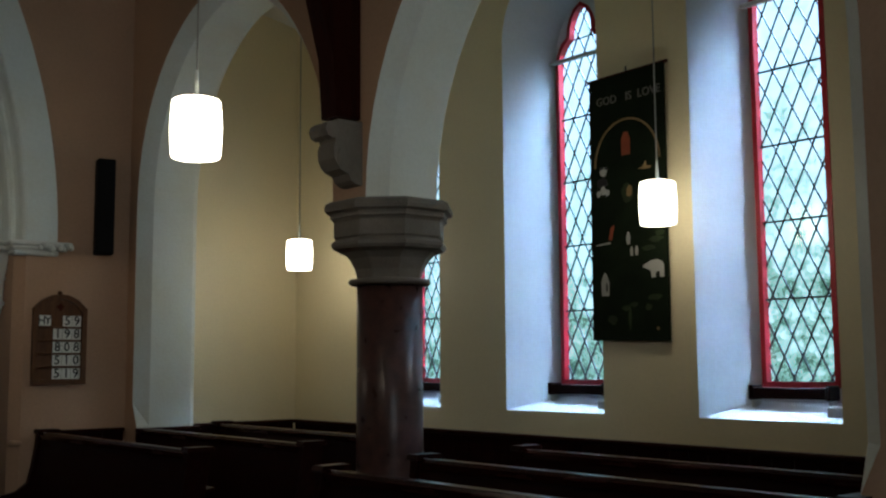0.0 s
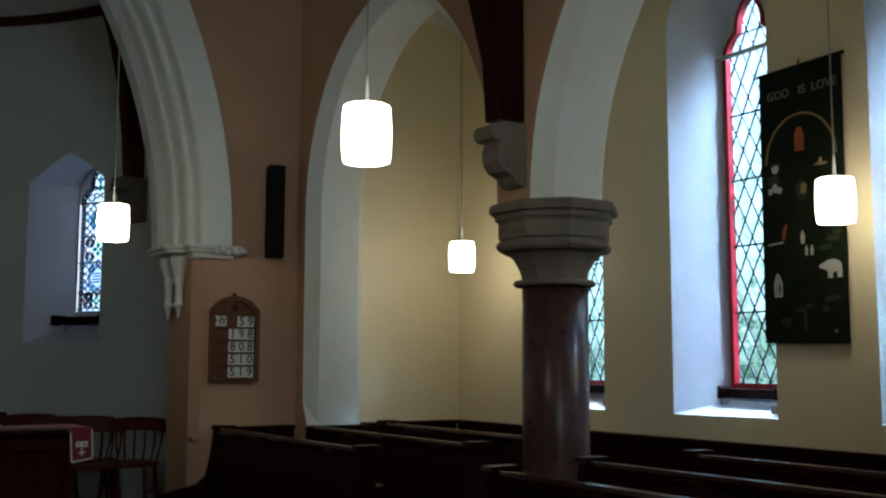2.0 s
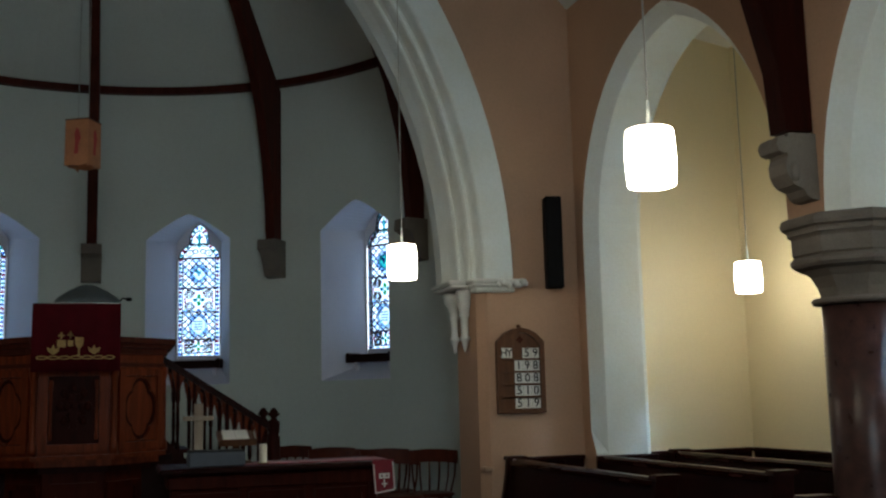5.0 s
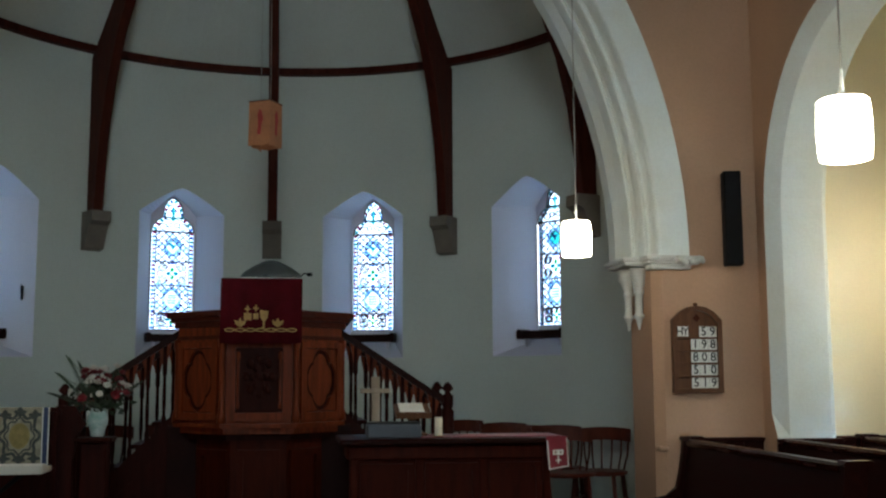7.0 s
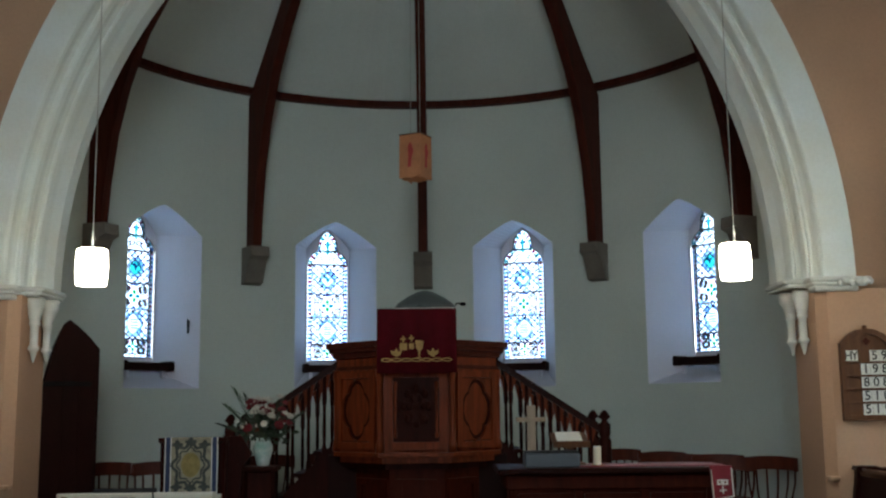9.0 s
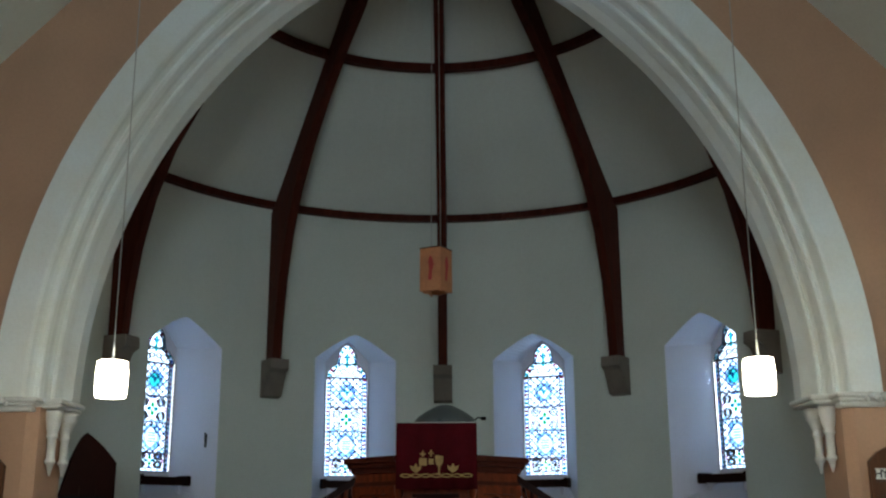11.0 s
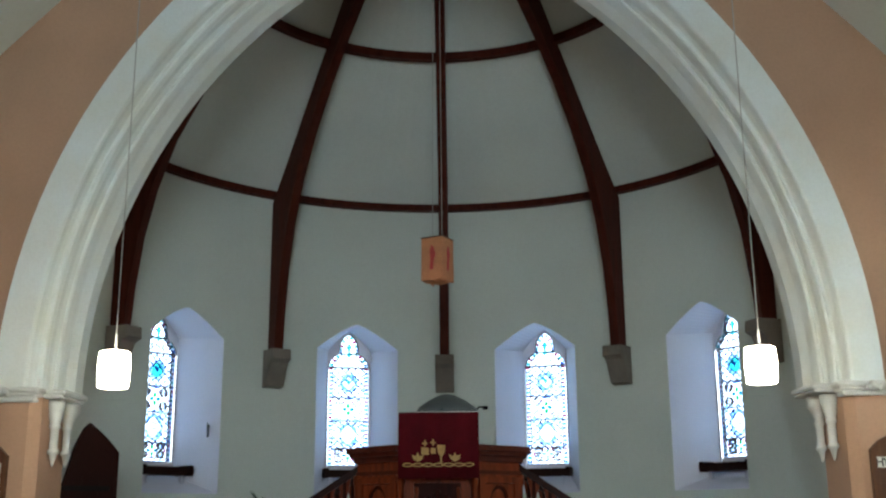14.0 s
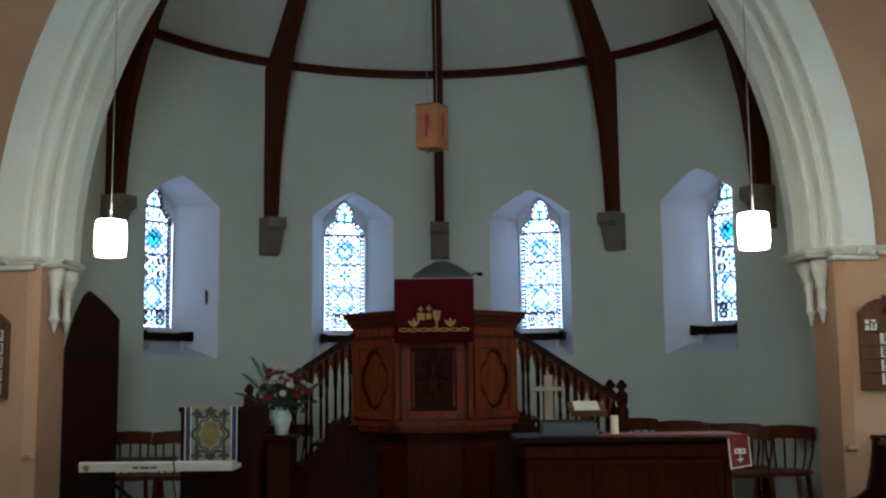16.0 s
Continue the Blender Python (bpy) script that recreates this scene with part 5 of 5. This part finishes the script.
part("drop", prism([(7.78, 1.058), (8.22, 1.058), (8.22, 0.80), (7.78, 0.80)], 2.244, 2.252, YZ), M_REDCLOTH, runner)
part("corner_drop", prism([(2.105, 1.06), (2.262, 1.06), (2.275, 0.84), (2.12, 0.815)], 7.655, 7.675, XZ), M_REDCLOTH, runner)
ed = [((2.112, 1.03), (2.126, 0.823)), ((2.126, 0.823), (2.268, 0.846)), ((2.268, 0.846), (2.257, 1.045))]
part("edging", bars(ed, 0.008, XZ, 7.65, 7.66), M_PAPER, runner, "white edging")
for u in (2.172, 2.21):
    part("emblem", ring_between([(u - 0.02, 0.925), (u + 0.02, 0.928), (u + 0.02, 0.965), (u - 0.02, 0.962)], [(u - 0.008, 0.937), (u + 0.008, 0.939), (u + 0.008, 0.953), (u - 0.008, 0.951)], XZ, 7.65, 7.66), M_PAPER, runner, "white emblem")
part("emblem", bars([((2.191, 0.92), (2.193, 0.865)), ((2.17, 0.886), (2.215, 0.89))], 0.008, XZ, 7.65, 7.66), M_PAPER, runner)

case = thing("covered_box", "blue grey cloth-covered box on the communion table", "box")
part("box", block(0.80, 1.20, 7.76, 7.98, 1.052, 1.155, 0.012), M_SLATE, case)
part("lid", block(0.805, 1.195, 7.765, 7.975, 1.156, 1.168, 0.004), M_INK, case)
stand = thing("book_stand", "oak bookstand holding an open white book", "bookstand")
part("base", block(1.06, 1.27, 7.98, 8.18, 1.058, 1.075, 0.004), M_OAK, stand)
part("post", block(1.14, 1.19, 8.06, 8.12, 1.07, 1.2, 0.004), M_OAK, stand)
part("desk", prism([(7.96, 1.185), (8.22, 1.27), (8.21, 1.29), (7.95, 1.205)], 1.03, 1.30, YZ), M_OAK, stand)
part("lip", prism([(7.945, 1.185), (7.96, 1.19), (7.95, 1.235), (7.935, 1.23)], 1.03, 1.30, YZ), M_OAK, stand)
book = thing("open_book", "open white book on the bookstand", "book")
part("left_page", prism([(7.97, 1.213), (8.17, 1.278), (8.165, 1.297), (7.965, 1.232)], 1.065, 1.155, YZ), M_PAPER, book)
part("right_page", prism([(7.97, 1.213), (8.17, 1.278), (8.165, 1.297), (7.965, 1.232)], 1.158, 1.25, YZ), M_PAPER, book)
candle = thing("candle", "thick ivory candle on a small dish on the table", "candle", at=Matrix.Translation((1.335, 7.85, 1.057)) @ Matrix.Scale(0.82, 4))
part("wax", lathe([(0.034, 0.008), (0.036, 0.02), (0.035, 0.165), (0.03, 0.172), (0.008, 0.166)], 20), M_WAX, candle, smooth=True)
part("wick", tube([(0, 0, 0.165), (0.002, 0, 0.182)], 0.002, 6), M_INK, candle)
part("dish", lathe([(0.03, 0), (0.055, 0.004), (0.058, 0.01), (0.03, 0.008)], 20), M_GOLD, candle, "small brass dish")

# ---- spindle-back chairs ----


def chair():
    t = thing("chair", "polished brown wooden chair with curved top rail and spindles", "chair", "chairs in the apse")
    bm = lathe([(0.19, 0.43), (0.215, 0.44), (0.22, 0.46), (0.2, 0.475), (0.1, 0.468)], 20, Matrix.Diagonal((1, 0.98, 1, 1)))
    part("seat", bm, M_CHAIR, t, smooth=True)
    for x, y in ((-0.15, -0.14), (0.15, -0.14), (-0.14, 0.15), (0.14, 0.15)):
        part("leg", tube([(x * 1.25, y * 1.25, 0.0), (x * 1.1, y * 1.1, 0.2), (x, y, 0.44)], 0.018, 8), M_CHAIR, t)
    for x in (-0.16, 0.16):
        part("stretcher", tube([(x * 1.08, -0.155, 0.2), (x * 1.08, 0.165, 0.2)], 0.011, 6), M_CHAIR, t)
    arc = [(0.205 * math.sin(q), 0.185 + 0.06 * math.cos(q) - 0.03) for q in np.linspace(-1.2, 1.2, 9)]
    bm = bmesh.new()
    rings_c = []
    for (x, y) in arc:
        rings_c.append([bm.verts.new((x * 1.05, y + dy, z + 0.02 * math.cos(x * 7))) for dy, z in ((0, 0.735), (0.024, 0.735), (0.03, 0.86), (0.006, 0.865))])
    for p, q in zip(rings_c, rings_c[1:]):
        for k in range(4):
            bm.faces.new((p[k], p[(k + 1) % 4], q[(k + 1) % 4], q[k]))
    bm.faces.new(rings_c[0])
    bm.faces.new(rings_c[-1])
    part("top_rail", bm, M_CHAIR, t)
    for q in np.linspace(-1.0, 1.0, 6):
        x, y = 0.205 * math.sin(q), 0.155 + 0.06 * math.cos(q)
        part("spindle", tube([(x * 0.85, y - 0.02, 0.46), (x, y + 0.006, 0.62), (x * 1.04, y + 0.012, 0.79)], 0.009, 6), M_CHAIR, t)
    return t


one = chair()
# the last three are added in front, to darken the space under the row
seats = ((2.12, 11.05, 10), (2.44, 10.7, 0), (2.80, 10.0, -8), (3.06, 9.55, -35), (-2.75, 9.75, 40), (-2.36, 9.75, 12), (-1.98, 10.4, 5), (-1.55, 10.9, 0), (-0.98, 11.3, 0), (2.50, 10.1, -6), (2.28, 9.7, 4), (2.72, 9.42, -14))
one.matrix_basis = pose(seats[0][0], seats[0][1], 0.2, 0, 0, seats[0][2]) @ Matrix.Diagonal((1.06, 1.0, 0.95, 1))
for x, y, a in seats[1:]:
    copy_thing(one, pose(x, y, 0.2, 0, 0, a) @ Matrix.Diagonal((1.14, 1.05, 0.98, 1)))

# ---- reading desk with tapestry fall, keyboard ----
desk = thing("reading_desk", "dark wooden reading desk with shaped side", "desk")
part("desk_top", prism([(7.775, 1.265), (8.16, 1.16), (8.16, 1.185), (7.775, 1.295)], -1.85, -1.36, YZ), M_PULDARK, desk)
part("front_board", block(-1.80, -1.40, 7.86, 7.89, 0.2, 1.28, 0.004), M_PULDARK, desk)
for x in (-1.84, -1.40):
    part("side_board", prism([(7.84, 0.2), (8.14, 0.2), (8.14, 1.17), (7.80, 1.26)], x, x + 0.03, YZ), M_PULDARK, desk)
part("shaped_bracket", prism([(-1.40, 1.30), (-1.27, 1.30), (-1.22, 1.22), (-1.19, 1.17), (-1.24, 1.10), (-1.28, 0.9), (-1.26, 0.5), (-1.25, 0.2), (-1.40, 0.2)], 7.88, 7.92, XZ), M_PULDARK, desk)
fall = thing("desk_fall", "tapestry desk fall in pale gold with navy borders", "cloth")
part("ground", prism([(-1.80, 0.90), (-1.42, 0.90), (-1.42, 1.297), (-1.80, 1.297)], 7.764, 7.772, XZ), M_YELLOW, fall)
for x in (-1.79, -1.455):
    part("border", block(x, x + 0.034, 7.757, 7.764, 0.90, 1.297, 0), M_BLUE, fall, "navy border")
    for q in (-0.006, 0.034):
        part("border_line", block(x + q, x + q + 0.006, 7.756, 7.763, 0.90, 1.297, 0), M_PAPER, fall)


def wreath(r0, wob, material, width):
    pts = [((r0 + wob * math.cos(8 * q)) * math.sin(q) * 0.8 - 1.61, 1.10 + (r0 + wob * math.cos(8 * q)) * math.cos(q)) for q in np.linspace(0, 2 * math.pi, 49)]
    part("wreath", bars(list(zip(pts, pts[1:])), width, XZ, 7.756, 7.765), material, fall, "slate green scrolling ornament")


M_OLIVE = surface("slate green tapestry", (0.07, 0.08, 0.075), 0.9, 0.2, 20, 160, 0.2)
wreath(0.15, 0.022, M_OLIVE, 0.02)
wreath(0.115, 0.012, M_OLIVE, 0.010)
part("centre", prism([(-1.61 + 0.068 * math.cos(q), 1.10 + 0.088 * math.sin(q)) for q in np.linspace(0, 2 * math.pi, 20, endpoint=False)], 7.759, 7.766, XZ), M_OCHRE, fall, "gold oval centre")
for u, v in ((-1.71, 1.245), (-1.51, 1.245), (-1.71, 0.945), (-1.51, 0.945), (-1.61, 1.265), (-1.61, 0.935)):
    pts = [(u + 0.035 * math.cos(q) * (1 + 0.3 * math.cos(4 * q)), v + 0.028 * math.sin(q) * (1 + 0.3 * math.cos(4 * q))) for q in np.linspace(0, 2 * math.pi, 20, endpoint=False)]
    part("scroll", prism(pts, 7.757, 7.765, XZ), M_OLIVE, fall)

kb = thing("keyboard", "ivory electric keyboard on a black folding stand", "keyboard")
part("case", prism([(7.10, 0.893), (7.095, 0.948), (7.11, 0.958), (7.20, 0.953), (7.27, 0.928), (7.40, 0.923), (7.40, 0.893)], -2.33, -1.31, YZ), M_IVORY, kb)
part("white_keys", block(-2.26, -1.40, 7.275, 7.395, 0.924, 0.933, 0.002), M_PAPER, kb)
for k in range(36):
    if k % 7 not in (2, 6):
        part("black_key", block(-2.265 + 0.0243 * k, -2.252 + 0.0243 * k, 7.285, 7.35, 0.932, 0.942, 0), M_INK, kb)
part("control_panel", prism([(7.12, 0.957), (7.20, 0.953), (7.20, 0.983), (7.12, 0.986)], -2.10, -1.70, YZ), M_INK, kb, "dark control panel")
part("cable", tube([(-1.70, 7.09, 0.965), (-1.69, 7.085, 0.91), (-1.70, 7.085, 0.85), (-1.66, 7.1, 0.6)], 0.006, 6), M_INK, kb)
for x0, x1 in ((-1.97, -1.93), (-1.92, -1.86), (-1.85, -1.81)):
    part("mark", block(x0, x1, 7.09, 7.096, 0.912, 0.927, 0), M_GREYF, kb)
part("badge", lathe([(0.023, 0), (0.023, 0.004)], 16, Matrix.Translation((-2.28, 7.1, 0.92)) @ Matrix.Rotation(math.pi / 2, 4, "X")), M_TAN, kb, "small round badge")
for x0, x1 in ((-2.25, -1.45), (-1.45, -2.25)):
    part("stand_leg", tube([(x0, 7.25, 0.215), (x1, 7.25, 0.893)], 0.015, 8), M_BLACK, kb)
for x in (-2.25, -1.45):
    part("stand_foot", tube([(x, 7.12, 0.215), (x, 7.42, 0.215)], 0.015, 8), M_BLACK, kb)

# ---- flowers ----
st = thing("flower_stand", "dark shaded mahogany flower pedestal beside the pulpit stair", "stand", at=Matrix.Translation((-1.14, 8.0, 0.2)))
part("top", block(-0.13, 0.13, -0.13, 0.13, 0.84, 0.875, 0.008), M_PULDARK, st)
part("post", block(-0.09, 0.09, -0.09, 0.09, 0.06, 0.84, 0.008), M_PULDARK, st)
part("foot", block(-0.15, 0.15, -0.15, 0.15, 0.0, 0.06, 0.01), M_PULDARK, st)
vase = thing("vase", "white and green glazed china vase on the pedestal", "vase", at=Matrix.Translation((-1.13, 8.0, 1.076)))
part("body", lathe([(0.04, 0), (0.05, 0.01), (0.055, 0.05), (0.075, 0.11), (0.072, 0.15), (0.05, 0.19), (0.055, 0.205), (0.045, 0.2)], 24), M_CERAMIC, vase, smooth=True)
fl = thing("flower_arrangement", "bunch of dark red and white carnations with fern sprays", "flowers", at=Matrix.Translation((-1.12, 8.0, 1.265)))
rnd = random.Random(5)


def bloom(p, r, material):
    bm = bmesh.new()
    for k in range(3):
        n = 9 - 2 * k
        for j in range(n):
            a = 2 * math.pi * (j + 0.5 * k) / n
            rr = r * (1 - 0.27 * k)
            tip = Vector((math.cos(a) * rr, math.sin(a) * rr, 0.35 * r + 0.3 * r * k))
            s = Vector((-math.sin(a), math.cos(a), 0)) * rr * 0.45
            c = Vector((0, 0, -0.2 * r))
            bm.faces.new([bm.verts.new(v) for v in (c, tip * 0.7 - s, tip + Vector((0, 0, 0.15 * r)), tip * 0.7 + s)])
    d = Vector((p[0], p[1] - 0.12, p[2] + 0.05)).normalized()
    bmesh.ops.transform(bm, matrix=Matrix.Translation(p) @ d.to_track_quat("Z", "Y").to_matrix().to_4x4(), verts=bm.verts)
    part("bloom", bm, material, fl, smooth=False)


spots = []
for k in range(44):
    a, e = rnd.uniform(0, 2 * math.pi), rnd.uniform(0.05, 1.35)
    r = rnd.uniform(0.13, 0.24)
    p = Vector((1.15 * r * math.cos(a) * math.cos(e), 0.8 * r * math.sin(a) * math.cos(e), 0.05 + 1.2 * r * math.sin(e)))
    spots.append(p)
    bloom(p, rnd.uniform(0.026, 0.038), M_ROSEW if k % 2 else M_ROSER)
    part("stem", tube([(0, 0, -0.06), p * 0.5, p * 0.98], 0.003, 5), M_LEAF, fl)
for k in range(150):
    a, e = rnd.uniform(0, 2 * math.pi), rnd.uniform(-0.3, 1.4)
    r = rnd.uniform(0.05, 0.22)
    p = Vector((1.1 * r * math.cos(a) * math.cos(e), 0.8 * r * math.sin(a) * math.cos(e), 0.03 + r * math.sin(e)))
    bm = bmesh.new()
    L = rnd.uniform(0.04, 0.08)
    bm.faces.new([bm.verts.new(v) for v in ((0, 0, 0), (0.3 * L, 0.5 * L, 0.05 * L), (0, L, -0.15 * L), (-0.3 * L, 0.5 * L, 0.05 * L))])
    bmesh.ops.transform(bm, matrix=Matrix.Translation(p) @ Euler((rnd.uniform(-1, 1), rnd.uniform(-1, 1), rnd.uniform(0, 6))).to_matrix().to_4x4(), verts=bm.verts)
    part("leaf", bm, M_LEAF, fl)
for dx, dy, dz in ((-0.24, 0.05, 0.38), (-0.34, 0, 0.12), (-0.16, 0.06, 0.34), (0.28, 0.03, 0.2), (-0.3, 0.03, 0.26), (0.12, 0.1, 0.3)):
    bm = tube([(0, 0, 0), (dx * 0.5, dy * 0.5, dz * 0.65), (dx, dy, dz)], 0.003, 5)
    for k in range(22):
        f = 0.3 + 0.7 * k / 22
        base = Vector((dx * f, dy * f, dz * (1.3 * f - 0.3 * f * f)))
        for s in (-1, 1):
            L = 0.085 * (1.12 - f)
            tip = base + Vector((dx * 0.12 + s * L * 0.9, 0, dz * 0.1 - s * dx * 0.3 * L))
            bm.faces.new([bm.verts.new(v) for v in (base, base + (tip - base) * 0.5 + Vector((0, 0, 0.0035)), tip, base + (tip - base) * 0.5 - Vector((0, 0, 0.0035)))])
    part("fern", bm, M_LEAF, fl)

# ---- open pointed door behind the arch ----
door = thing("door_1", "dark pointed plank door standing ajar in the apse", "door", kind="structure", at=Matrix.Translation((-3.14, 8.86, 0.2)) @ Matrix.Rotation(radians(44), 4, "Z"))
leaf = [(0.0, 0.0), (0.52, 0.0), (0.52, 1.82), (0.47, 1.875), (0.40, 1.945), (0.32, 2.01), (0.245, 2.06), (0.20, 2.02), (0.15, 1.92), (0.11, 1.82), (0.10, 1.76), (0.06, 1.62), (0.03, 1.5), (0.0, 1.4)]
part("leaf", prism(leaf, -0.02, 0.02, XZ), M_BLACKWOOD, door)
for k in range(1, 4):
    part("plank_strip", block(0.135 + 0.145 * (k - 0.5) - 0.006, 0.135 + 0.145 * (k - 0.5) + 0.006, -0.026, -0.019, 0.03, 1.62, 0), M_BLACKWOOD, door)
for z in (0.4, 1.5):
    part("strap_hinge", block(0.01, 0.45, -0.03, -0.02, z, z + 0.04, 0.003), M_BLACK, door)

# ---- orange hanging lantern ----
hang = thing("hanging_lantern", "orange parchment box lantern hung on thin cords", "lantern", at=Matrix.Translation((-0.01, 9.5, 3.56)) @ Matrix.Rotation(radians(-28), 4, "Z"))
for k in range(4):
    r = Matrix.Rotation(k * math.pi / 2, 4, "Z")
    bm = prism([(-0.112, -0.012 * (k % 2)), (-0.05, 0.006), (0.03, -0.006), (0.11, 0.014), (0.105, 0.40), (-0.108, 0.405)], -0.108, -0.1, XZ)
    bmesh.ops.transform(bm, matrix=r, verts=bm.verts)
    part("side", bm, M_HANG, hang)
    bm = prism([(-0.02, 0.10), (0.015, 0.10), (0.02, 0.18), (0.04, 0.24), (0.02, 0.31), (0.0, 0.33), (-0.02, 0.28), (-0.012, 0.2)], -0.112, -0.108, XZ)
    bmesh.ops.transform(bm, matrix=r, verts=bm.verts)
    part("motif", bm, M_HANGR, hang)
part("top_rim", block(-0.113, 0.113, -0.113, 0.113, 0.40, 0.412, 0.003), M_OAK, hang)
for x in (-0.05, 0.05):
    part("cord", tube([(x, 0, 0.41), (x * 0.6, 0, 4.9)], 0.003, 5), M_CORD, hang)

# ---- wall fittings in the apse ----
hk = thing("reveal_latch", "dark iron latch handle on a window reveal", "latch")
a0 = radians(-52.6 + 6.75)
hx, hy = (AR + 0.11) * math.sin(a0), AY + (AR + 0.11) * math.cos(a0)
part("plate", tube([(hx, hy, 2.32), (hx + 0.004, hy - 0.01, 2.46)], 0.014, 8), M_LEAD, hk)
part("grip", tube([(hx - 0.005, hy - 0.02, 2.47), (hx, hy - 0.035, 2.39), (hx, hy - 0.02, 2.31)], 0.008, 8), M_LEAD, hk)

fit = finish("wall_fitting", block(-0.16, -0.13, AY + AR - 0.025, AY + AR + 0.002, 3.25, 3.28, 0.004), M_STONEW)
tagged(fit, "small white fitting on the apse wall", "fitting")
